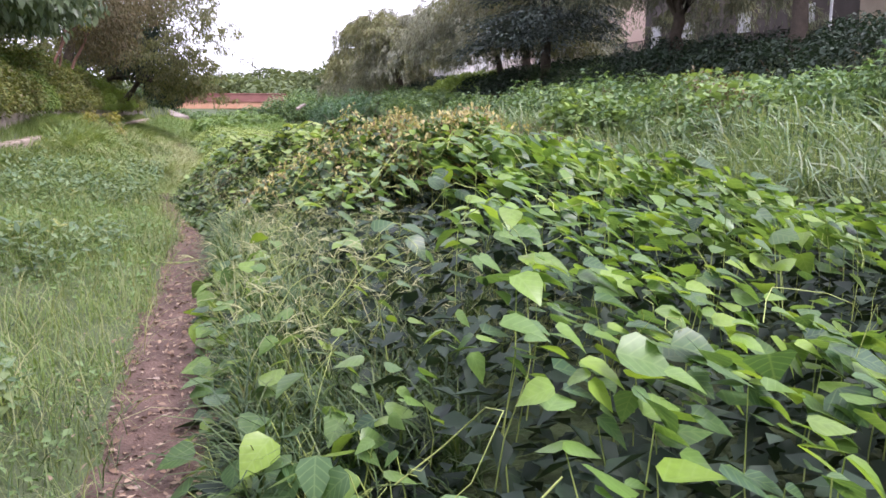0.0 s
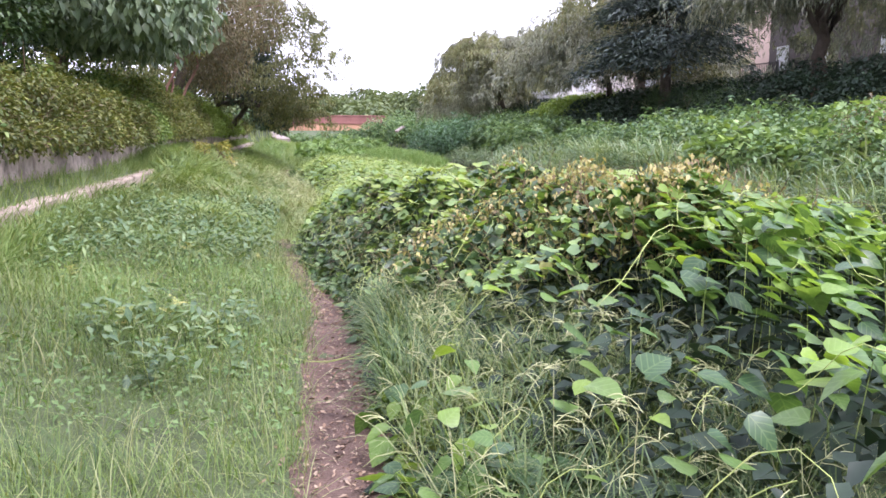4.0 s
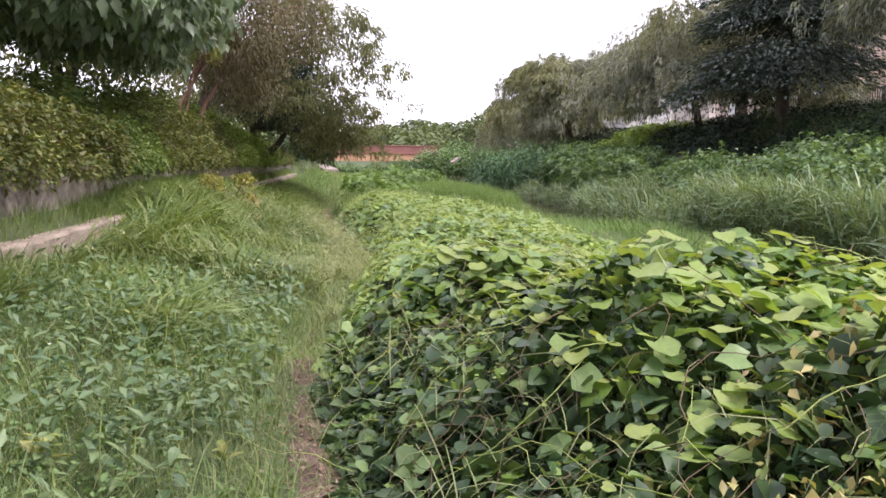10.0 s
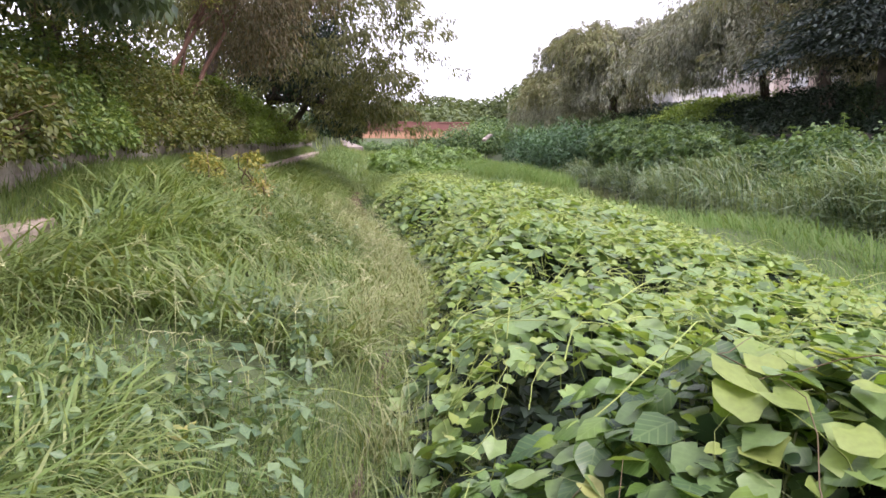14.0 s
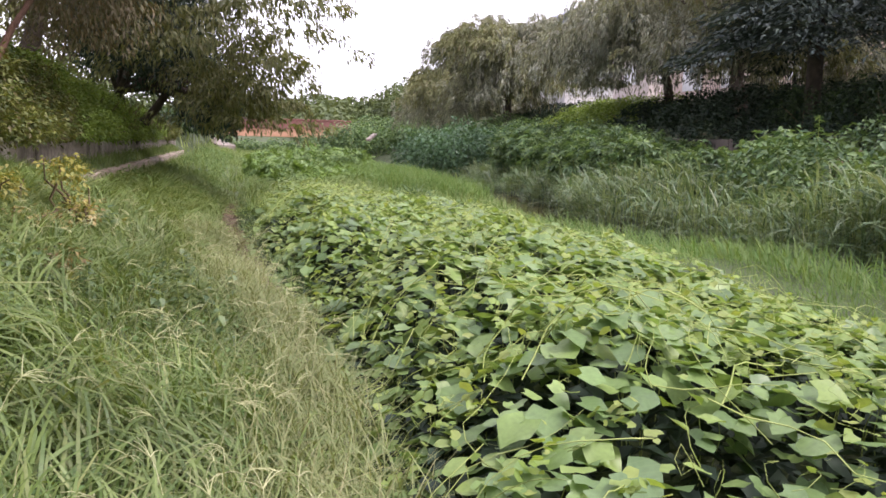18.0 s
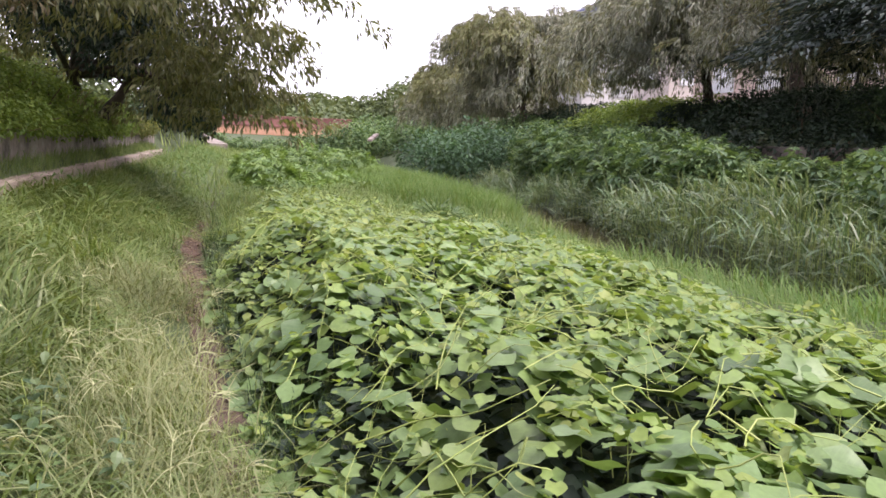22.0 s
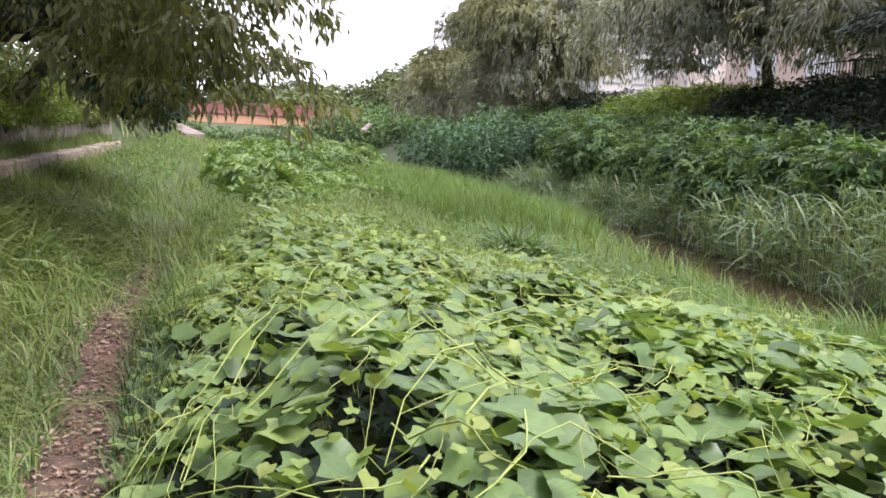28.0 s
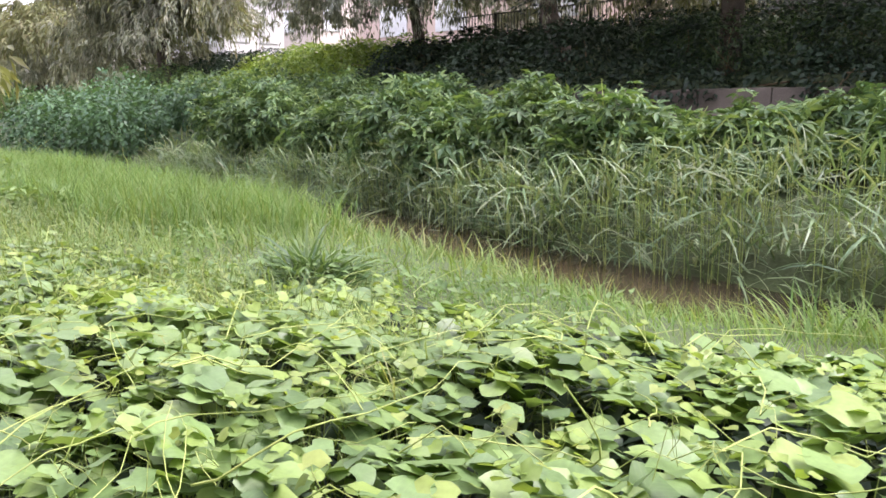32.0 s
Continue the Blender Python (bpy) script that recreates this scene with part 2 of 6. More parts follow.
M_DRY = leafy("dry brown vine leaf", [(0.34, 0.28, 0.11), (0.47, 0.4, 0.17), (0.5, 0.44, 0.22), (0.2, 0.13, 0.08), (0.32, 0.33, 0.11), (0.42, 0.34, 0.15)], 0.65, 0.25, 0.1, 0.2)
M_YELLOW = leafy("yellow-green shrub leaf", [(0.202, 0.240, 0.057), (0.303, 0.300, 0.075), (0.360, 0.300, 0.070)], 0.5, 0.35, 0, 0.2)
M_ORANGE = leafy("orange shrub leaf", [(0.38, 0.27, 0.1), (0.45, 0.35, 0.16), (0.25, 0.17, 0.08), (0.25, 0.26, 0.09)], 0.55, 0.3, 0, 0.2)
M_YELLOWWEED = leafy("yellowing weed leaf", [(0.25, 0.29, 0.08), (0.36, 0.34, 0.12), (0.2, 0.27, 0.07)], 0.5, 0.3, 0.2, 0.2)
M_LITTER = leafy("dead leaf scrap", [(0.1, 0.065, 0.045), (0.2, 0.13, 0.09), (0.32, 0.25, 0.18), (0.15, 0.08, 0.05)], 0.8, 0.0, 0, 0.2, 0.2)
# a dark-leaved plant, its colours lowered further to paint its steep face's shade
M_DARKVINE = leafy("dark creeper leaf", [(0.02, 0.044, 0.02), (0.036, 0.076, 0.03), (0.065, 0.12, 0.044), (0.09, 0.145, 0.045), (0.028, 0.06, 0.026), (0.06, 0.1, 0.035)], 0.4, 0.25, 0, 0.25)
M_CLOVER = leafy("clover leaf", [(0.09, 0.17, 0.05), (0.13, 0.22, 0.075), (0.17, 0.26, 0.1), (0.11, 0.2, 0.06)], 0.5, 0.35, 0, 0.25)
M_MOUND = leafy("mound herb leaf", [(0.1, 0.18, 0.06), (0.15, 0.25, 0.08), (0.21, 0.31, 0.1), (0.12, 0.2, 0.07)], 0.48, 0.3, 0, 0.35)
M_PETAL = leafy("white petal", [(0.7, 0.7, 0.66), (0.78, 0.78, 0.75)], 0.6, 0.3, 0, 0.05)
M_STEM = rough_mat("green stem", [(0.2, (0.2, 0.28, 0.06)), (0.8, (0.4, 0.46, 0.14))], 5, 0.55, 0.2)
M_SEED = rough_mat("pale seed spike", [(0.2, (0.3, 0.34, 0.14)), (0.8, (0.48, 0.48, 0.26))], 6, 0.7, 0.2)
M_BROWNSTEM = rough_mat("brown stem", [(0.2, (0.1, 0.07, 0.04)), (0.8, (0.2, 0.14, 0.08))], 8, 0.8, 0.4)
M_BARK = rough_mat("bark", [(0.2, (0.035, 0.026, 0.02)), (0.8, (0.11, 0.085, 0.065))], 6, 0.9, 0.9, 60, 0.03)
M_REDBARK = rough_mat("reddish bark", [(0.2, (0.1, 0.05, 0.035)), (0.8, (0.24, 0.13, 0.09))], 6, 0.85, 0.8, 60, 0.03)
M_EARTH = rough_mat("earth", [(0.12, (0.042, 0.042, 0.026)), (0.42, (0.052, 0.068, 0.028)), (0.75, (0.07, 0.1, 0.035))], 1.2, 0.95, 0.7, 30, 0.03)
M_PATH = rough_mat("trodden reddish earth", [(0.15, (0.042, 0.026, 0.02)), (0.5, (0.09, 0.055, 0.042)), (0.85, (0.185, 0.12, 0.093))], 5, 0.95, 0.9, 70, 0.02)
M_PEBBLE = rough_mat("pebble", [(0.2, (0.12, 0.08, 0.06)), (0.8, (0.32, 0.25, 0.2))], 14, 0.85, 0.4, 90, 0.005)
M_STONE = rough_mat("pinkish wall stone", [(0.15, (0.12, 0.095, 0.07)), (0.5, (0.27, 0.215, 0.17)), (0.85, (0.4, 0.33, 0.275))], 3, 0.9, 0.8, 24, 0.02)
M_CONCRETE = rough_mat("weathered concrete", [(0.3, (0.075, 0.06, 0.05)), (0.45, (0.17, 0.14, 0.12)), (0.58, (0.28, 0.235, 0.2)), (0.72, (0.38, 0.33, 0.29))], 2.6, 0.92, 0.8, 14, 0.03)
# block stone with the trees' shade put into its dark colour
M_DARKSTONE = rough_mat("shade-darkened block stone", [(0.15, (0.05, 0.042, 0.036)), (0.85, (0.15, 0.125, 0.105))], 2, 0.9, 0.6, 30, 0.015)
M_ORANGEPAINT = rough_mat("faded orange paint", [(0.15, (0.42, 0.2, 0.11)), (0.85, (0.62, 0.36, 0.24))], 1.5, 0.7, 0.15, 20, 0.01)
M_REDRAIL = rough_mat("dull red-brown paint", [(0.15, (0.17, 0.07, 0.06)), (0.85, (0.3, 0.13, 0.11))], 1.0, 0.65, 0.2, 20, 0.01)
M_PINK = rough_mat("pinkish render", [(0.15, (0.5, 0.38, 0.33)), (0.85, (0.66, 0.53, 0.47))], 0.6, 0.9, 0.2, 25, 0.01)
M_WHITEWALL = rough_mat("off-white render", [(0.15, (0.5, 0.48, 0.48)), (0.85, (0.74, 0.72, 0.72))], 0.6, 0.85, 0.2, 25, 0.01)
M_BEIGE = rough_mat("beige render", [(0.15, (0.42, 0.36, 0.33)), (0.85, (0.6, 0.53, 0.49))], 0.6, 0.85, 0.2, 25, 0.01)
M_DARKWOOD = rough_mat("dark cladding", [(0.15, (0.05, 0.04, 0.038)), (0.85, (0.12, 0.1, 0.09))], 1.5, 0.8, 0.3, 25, 0.01)
M_TAN = rough_mat("tan louvre", [(0.15, (0.34, 0.27, 0.2)), (0.85, (0.5, 0.42, 0.33))], 1.5, 0.7, 0.2, 25, 0.01)
M_ROOF = rough_mat("blue glazed tile", [(0.15, (0.07, 0.08, 0.16)), (0.85, (0.16, 0.18, 0.3))], 2, 0.35, 0.2, 25, 0.01)
M_GREYROOF = rough_mat("grey roof", [(0.15, (0.12, 0.12, 0.125)), (0.85, (0.24, 0.24, 0.25))], 2, 0.6, 0.2, 25, 0.01)
M_IRON = rough_mat("dark iron", [(0.2, (0.02, 0.02, 0.02)), (0.8, (0.05, 0.05, 0.05))], 4, 0.5, 0.2, 60, 0.004, 0.3)
M_ALU = rough_mat("pale aluminium", [(0.2, (0.55, 0.56, 0.58)), (0.8, (0.7, 0.71, 0.72))], 4, 0.4, 0.1, 60, 0.004, 0.3)


def glass_build(nt, n, l, p):
    p.inputs["Base Color"].default_value = (0.03, 0.035, 0.04, 1)
    p.inputs["Roughness"].default_value = 0.08
    t = n.new("ShaderNodeTexNoise")
    t.inputs["Scale"].default_value = 1.5
    b = n.new("ShaderNodeBump")
    b.inputs["Strength"].default_value, b.inputs["Distance"].default_value = 0.1, 0.01
    l.new(t.outputs[0], b.inputs["Height"])
    l.new(b.outputs[0], p.inputs["Normal"])


def water_build(nt, n, l, p):
    p.inputs["Base Color"].default_value = (0.05, 0.035, 0.022, 1)
    p.inputs["Roughness"].default_value = 0.06
    geo = n.new("ShaderNodeNewGeometry")
    t = n.new("ShaderNodeTexNoise")
    t.inputs["Scale"].default_value, t.inputs["Detail"].default_value = 4, 3
    l.new(geo.outputs["Position"], t.inputs["Vector"])
    b = n.new("ShaderNodeBump")
    b.inputs["Strength"].default_value, b.inputs["Distance"].default_value = 0.25, 0.02
    l.new(t.outputs[0], b.inputs["Height"])
    l.new(b.outputs[0], p.inputs["Normal"])


M_GLASS, M_WATER = mat("window glass", glass_build), mat("murky water", water_build)

# ---- geometry helpers ----
rng = np.random.default_rng(7)


def lattice(x, y, seed=0):
    """Smooth value noise of two arrays, 0 to 1."""
    x, y = np.asarray(x, float), np.asarray(y, float)
    xi, yi = np.floor(x), np.floor(y)
    fx, fy = x - xi, y - yi
    fx, fy = fx * fx * (3 - 2 * fx), fy * fy * (3 - 2 * fy)

    def h(a, b):
        v = np.sin(a * 127.1 + b * 311.7 + seed * 74.7) * 43758.5453
        return v - np.floor(v)
    return (h(xi, yi) * (1 - fx) + h(xi + 1, yi) * fx) * (1 - fy) + (h(xi, yi + 1) * (1 - fx) + h(xi + 1, yi + 1) * fx) * fy


def raw_mesh(name, verts, faces, uvs, material, smooth=False):
    """A mesh from arrays: faces is (n, k) with one k."""
    me = bpy.data.meshes.new(name)
    nf, k = faces.shape
    me.vertices.add(len(verts))
    me.vertices.foreach_set("co", np.ascontiguousarray(verts, dtype=np.float32).ravel())
    me.loops.add(nf * k)
    me.loops.foreach_set("vertex_index", np.ascontiguousarray(faces, dtype=np.int32).ravel())
    me.polygons.add(nf)
    me.polygons.foreach_set("loop_start", np.arange(0, nf * k, k, dtype=np.int32))
    if uvs is not None:
        layer = me.uv_layers.new(name="UVMap")
        layer.data.foreach_set("uv", np.ascontiguousarray(uvs[faces.ravel()], dtype=np.float32).ravel())
    me.polygons.foreach_set("use_smooth", np.full(nf, smooth, dtype=bool))
    me.materials.append(material)
    me.update(calc_edges=True)
    return me


class Leaf:
    """A leaf or blade shape: vertices with y along it, triangles."""
    def __init__(self, verts, faces):
        self.v = np.array(verts, float)
        f = []
        for q in faces:
            for i in range(1, len(q) - 1):
                f.append((q[0], q[i], q[i + 1]))
        self.f = np.array(f, int)
        self.uv = self.v[:, :2].copy()


def rib_leaf(stations, fold=0.25, droop=0.25):
    """A leaf folded along its rib: stations (y, half width)."""
    v, f = [], []
    for y, w in stations:
        z = -droop * y * y
        if w == 0:
            v.append((0, y, z))
        else:
            v += [(-w, y, z + fold * w), (0, y, z), (w, y, z + fold * w)]
    idx, rows_ = 0, []
    for y, w in stations:
        rows_.append((idx,) if w == 0 else (idx, idx + 1, idx + 2))
        idx += 1 if w == 0 else 3
    for a, b in zip(rows_, rows_[1:]):
        if len(a) == 1:
            f += [(a[0], b[1], b[0]), (a[0], b[2], b[1])]
        elif len(b) == 1:
            f += [(a[0], a[1], b[0]), (a[1], a[2], b[0])]
        else:
            f += [(a[0], a[1], b[1], b[0]), (a[1], a[2], b[2], b[1])]
    return Leaf(v, f)


def lobed(lobe=0.1, width=1.0, cup=0.1, wave=0.05, droop=0.25, phase=0.0, tip=0.0, n_=20):
    """A broad rounded leaf with shallow lobes, a notch at the stalk and a wavy rim."""
    v, f = [(0, 0.33, -0.03)], []
    for k in range(n_):
        a = 2 * math.pi * (k + 0.5) / n_ - math.pi
        notch = 1 - 0.6 * math.exp(-((abs(a) - math.pi) / 0.3) ** 2)
        r = 0.56 * notch * (1 + lobe * math.cos(5 * a)) * (1 + tip * math.exp(-(a / 0.4) ** 2))
        x, y = math.sin(a) * r * width, 0.36 + math.cos(a) * r
        v.append((x, y, cup * (0.4 + abs(x)) - droop * max(y - 0.3, 0) ** 2 + wave * math.sin(3 * a + phase)))
    return Leaf(v, [(0, (k + 1) % n_ + 1, k + 1) for k in range(n_)])


GOURD = [lobed(0.085, 1.05, 0.06, 0.035, 0.3, 0.4, 0.06, 15), lobed(0.065, 1.15, -0.08, 0.045, 0.2, 2.0, 0.05, 15), lobed(0.1, 1.0, 0.12, 0.04, 0.45, 3.4, 0.12, 15)]
HEART = [lobed(0.02, 0.95, 0.08, 0.03, 0.4, 0.5, 0.22, 16), lobed(0.05, 0.9, 0.15, 0.04, 0.3, 2.2, 0.2, 16)]
KUDZU = [rib_leaf([(0, 0), (0.06, 0.28), (0.28, 0.43), (0.55, 0.37), (0.8, 0.17), (1.0, 0)], 0.28, 0.22), rib_leaf([(0, 0), (0.1, 0.32), (0.36, 0.4), (0.72, 0.22), (1.0, 0)], 0.12, 0.4), rib_leaf([(0, 0), (0.08, 0.32), (0.3, 0.45), (0.65, 0.28), (1.0, 0)], -0.15, 0.15)]
OVAL = [rib_leaf([(0, 0), (0.15, 0.26), (0.42, 0.38), (0.72, 0.27), (1.0, 0)], 0.22, 0.25),
        rib_leaf([(0, 0), (0.18, 0.32), (0.4, 0.4), (0.7, 0.22), (1.0, 0)], 0.1, 0.4)]
SMALL = [rib_leaf([(0, 0), (0.45, 0.28), (1.0, 0)], 0.3, 0.2)]
LANCE = [rib_leaf([(0, 0), (0.3, 0.12), (0.65, 0.1), (1.0, 0)], 0.3, 0.3)]
CHIP = [Leaf([(0, 0, 0), (-0.16, 0.45, 0.04), (0, 1, -0.15), (0.16, 0.45, 0.04)], [(0, 3, 2), (0, 2, 1)])]
SLIM = [rib_leaf([(0, 0), (0.4, 0.14), (1.0, 0)], 0.2, 0.25)]
BLADE = [Leaf([(-0.016, 0, 0), (0.016, 0, 0), (-0.013, 0.55, -c * 0.25), (0.013, 0.55, -c * 0.25), (0, 0.96, -c)], [(0, 1, 3, 2), (2, 3, 4)]) for c in (0.25, 0.65)]
CURVE = [Leaf([(-0.01, 0, 0), (0.01, 0, 0), (-0.01, 0.4, -0.02), (0.01, 0.4, -0.02), (-0.008, 0.7, -0.14 * c), (0.008, 0.7, -0.14 * c), (0, 0.95 - 0.2 * c, -0.5 * c)], [(0, 1, 3, 2), (2, 3, 5, 4), (4, 5, 6)]) for c in (0.7, 1.2)]
HANG = [Leaf([(0, 0, 0), (-0.1, 0.42, 0.03), (0, 1, -0.14), (0.1, 0.42, 0.03)], [(0, 3, 2), (0, 2, 1)])]
ARCH = [Leaf([(-0.011, 0, 0), (0.011, 0, 0), (-0.013, 0.3, 0.02), (0.013, 0.3, 0.02), (-0.012, 0.58, -0.06 * c), (0.012, 0.58, -0.06 * c), (-0.007, 0.82, -0.26 * c), (0.007, 0.82, -0.26 * c), (0, 0.98 - 0.1 * c, -0.5 * c)],
             [(0, 1, 3, 2), (2, 3, 5, 4), (4, 5, 7, 6), (6, 7, 8)]) for c in (0.7, 1.15, 1.5)]
WIDE = [Leaf([(0, 0, 0), (-0.27, 0.45, 0.07), (0, 1, -0.15), (0.27, 0.45, 0.07)], [(0, 3, 2), (0, 2, 1)])]
RIBBON = [Leaf([(-0.03, 0, 0), (0.03, 0, 0), (-0.035, 0.4, -c * 0.1), (0.035, 0.4, -c * 0.1), (-0.024, 0.75, -c * 0.5), (0.024, 0.75, -c * 0.5), (0, 0.98, -c)],
               [(0, 1, 3, 2), (2, 3, 5, 4), (4, 5, 6)]) for c in (0.3, 0.75)]


def palm_leaf():
    v, f = [], []
    for a, s in ((-105, 0.6), (-55, 0.85), (0, 1), (55, 0.85), (105, 0.6)):
        c, d = math.cos(radians(a)), math.sin(radians(a))
        b = len(v)
        for x, y, z in ((0, 0, 0), (-0.17, 0.5, 0.05), (0, 1, -0.22), (0.17, 0.5, 0.05)):
            x, y = x * s, y * s
            v.append((x * c + y * d, -x * d + y * c, z * s))
        f += [(b, b + 3, b + 2), (b, b + 2, b + 1)]
    return Leaf(v, f)


PALM = [palm_leaf()]


def frames(yaw, pitch, roll):
    """Rotation matrices (n, 3, 3): y of the leaf points along yaw, raised by pitch, turned about itself by roll."""
    cy, sy, cp, sp, cr, sr = np.cos(yaw), np.sin(yaw), np.cos(pitch), np.sin(pitch), np.cos(roll), np.sin(roll)
    fwd = np.stack([-sy * cp, cy * cp, sp], 1)
    right = np.stack([cy, sy, np.zeros_like(cy)], 1)
    up = np.cross(right, fwd)
    r2 = right * cr[:, None] - up * sr[:, None]
    u2 = right * sr[:, None] + up * cr[:, None]
    return np.stack([r2, fwd, u2], 2)


def scatter_mesh(name, shapes, pos, rot, size, material, pick=None, smooth=True):
    """All leaves in one mesh."""
    pos, size = np.asarray(pos, float), np.asarray(size, float)
    if size.ndim == 1:
        size = np.repeat(size[:, None], 3, 1)
    pick = rng.integers(0, len(shapes), len(pos)) if pick is None else pick
    vs, fs, us, base = [], [], [], 0
    for k, sh in enumerate(shapes):
        sel = pick == k
        m = int(sel.sum())
        if not m:
            continue
        loc = sh.v[None] * size[sel][:, None, :]
        w = np.einsum("nij,nkj->nki", rot[sel], loc) + pos[sel][:, None, :]
        vs.append(w.reshape(-1, 3))
        fs.append((sh.f[None] + (np.arange(m) * len(sh.v))[:, None, None] + base).reshape(-1, 3))
        us.append(np.tile(sh.uv, (m, 1)))
        base += m * len(sh.v)
    if not vs:
        vs, fs, us = [np.zeros((3, 3))], [np.array([[0, 1, 2]])], [np.zeros((3, 2))]
    return raw_mesh(name, np.concatenate(vs), np.concatenate(fs), np.concatenate(us), material, smooth)


def thing(name, label="", category="", group="", kind="", data=None, at=None):
    ob = new(name, data)
    if at is not None:
        ob.location = at
    return tagged(ob, label, category, group, kind)


def under(name, me, parent, label="", kind=""):
    """Link a mesh with world coordinates as a part of a thing or part."""
    ob = new(name, me)
    ob.parent = parent
    root = Vector((0, 0, 0))
    p = parent
    while p:
        root += Vector(p.location)
        p = p.parent
    ob.matrix_parent_inverse = Matrix.Translation(-root)
    return tagged(ob, label, "", "", kind)


def tube(path, r0, r1, sides=6):
    """Vertices and quads of a tapered tube along points."""
    path = np.asarray(path, float)
    n_ = len(path)
    t = np.gradient(path, axis=0)
    t /= np.linalg.norm(t, axis=1)[:, None] + 1e-9
    ref = np.where(np.abs(t[:, 2:3]) > 0.9, np.array([[1.0, 0, 0]]), np.array([[0, 0, 1.0]]))
    a = np.cross(t, ref)
    a /= np.linalg.norm(a, axis=1)[:, None] + 1e-9
    b = np.cross(t, a)
    rad = np.linspace(r0, r1, n_)[:, None, None]
    ang = np.linspace(0, 2 * np.pi, sides, endpoint=False)
    ring = path[:, None] + rad * (a[:, None] * np.cos(ang)[None, :, None] + b[:, None] * np.sin(ang)[None, :, None])
    f = []
    for i in range(n_ - 1):
        for j in range(sides):
            f.append((i * sides + j, i * sides + (j + 1) % sides, (i + 1) * sides + (j + 1) % sides, (i + 1) * sides + j))
    return ring.reshape(-1, 3), np.array(f)


def tubes_mesh(name, paths, material, sides=5, smooth=True):
    """One mesh of several tubes: paths of (points, r0, r1)."""
    vs, fs, base = [], [], 0
    for p, r0, r1 in paths:
        v, f = tube(p, r0, r1, sides)
        vs.append(v)
        fs.append(f + base)
        base += len(v)
    return raw_mesh(name, np.concatenate(vs), np.concatenate(fs), None, material, smooth)


def box_mesh(name, lo, hi, material, bevel=0.0, jitter=0.0):
    bm = bmesh.new()
    bmesh.ops.create_cube(bm, size=1)
    lo, hi = Vector(lo), Vector(hi)
    for v in bm.verts:
        v.co = Vector([(lo[i] + hi[i]) / 2 + v.co[i] * (hi[i] - lo[i]) + random.uniform(-jitter, jitter) for i in range(3)])
    if bevel:
        bmesh.ops.bevel(bm, geom=bm.edges[:], offset=bevel, segments=1, affect="EDGES")
    me = bpy.data.meshes.new(name)
    bm.to_mesh(me)
    bm.free()
    me.materials.append(material)
    return me


# ---- the lie of the land: x across the valley, y along it ----
PROFILE = ((-1500, 6.0), (-60, 3.2), (-12, 2.7), (-6.5, 1.95), (-3.84, 1.40), (-3.62, 0.98), (-3.42, 0.82), (-3.22, 0.5), (-2.2, 0.3), (-1.2, 0.07),
           (-0.6, 0.02), (0.0, 0.03), (2.0, 0.1), (3.5, 0.02), (4.8, -0.14), (5.5, -0.3), (5.9, -0.5), (6.9, -0.55), (7.35, -0.34), (8.0, 0.0), (10.0, 0.35),
           (12.32, 0.7), (12.58, 1.22), (13.42, 1.32), (13.68, 1.7), (15.5, 2.3), (17.0, 2.9), (18.5, 3.45), (19.5, 3.62), (80, 3.8), (1500, 9.0))
PX, PZ = [p[0] for p in PROFILE], [p[1] for p in PROFILE]
PATH_Y = [-10, 3.2, 6.5, 8.7, 9.9, 13.4, 16, 19, 23, 26.8, 28.5, 31, 36, 45, 90]
PATH_X = [-0.6, -0.3, -0.25, -0.16, -0.34, -0.75, -0.6, -0.28, -0.57, -0.97, -1.1, -1.1, -1.15, -1.3, -1.6]


def channel(y):
    return np.interp(y, [0, 20, 27, 30, 33, 37, 42, 60], [0.5, 0.5, 0.4, -0.3, 0.0, 0.75, 0.7, 1.2])


def path_x(y):
    return np.interp(y, PATH_Y, PATH_X)


def land(x, y):
    x, y = np.broadcast_arrays(np.asarray(x, float), np.asarray(y, float))
    w = np.clip(np.minimum((x - 3.5) / 1.5, (10 - x) / 2), 0, 1)
    z = np.interp(x - channel(y) * w, PX, PZ)
    buried = np.clip(np.minimum((y - 17.2) / 1.6, (26.5 - y) / 2.5), 0, 1)
    z = np.where(x > -3.9, np.maximum(z, z + buried * (np.interp(x, [-3.9, -3.4, -2.0, -1.0], [1.2, 1.02, 0.3, 0.0]) - z)), z)
    rise = np.clip((y - 105) / 110, 0, 1)
    z = z + rise * rise * (3 - 2 * rise) * 2.0
    calm = np.clip(np.minimum(np.abs(x + 3.4) - 0.5, np.abs(x - 13) - 1) * 2, 0, 1)
    z = z + calm * 0.1 * (lattice(x * 0.9, y * 0.9, 3) - 0.5) + calm * 0.04 * (lattice(x * 3.1, y * 3.1, 4) - 0.5)
    tread = np.exp(-((x - path_x(y)) / 0.3) ** 2)
    return z - 0.05 * tread


gx = np.unique(np.concatenate([np.array(PX), np.linspace(-60, -12, 13), np.linspace(-12, -3.9, 12), np.linspace(-3.2, 12.3, 78), np.linspace(13.7, 20, 14), np.linspace(20, 80, 13), [-600, -250, -120, 150, 300, 700]]))
gy = np.concatenate([[-1500, -600, -250, -100, -50, -25, -12], np.linspace(-8, 60, 171), np.linspace(61, 110, 50), np.linspace(114, 260, 30), [320, 450, 700, 1200, 2500]])
GX, GY = np.meshgrid(gx, gy)
gv = np.stack([GX, GY, land(GX, GY)], 2).reshape(-1, 3)
ii, jj = np.meshgrid(np.arange(len(gy) - 1), np.arange(len(gx) - 1), indexing="ij")
a0 = (ii * len(gx) + jj).ravel()
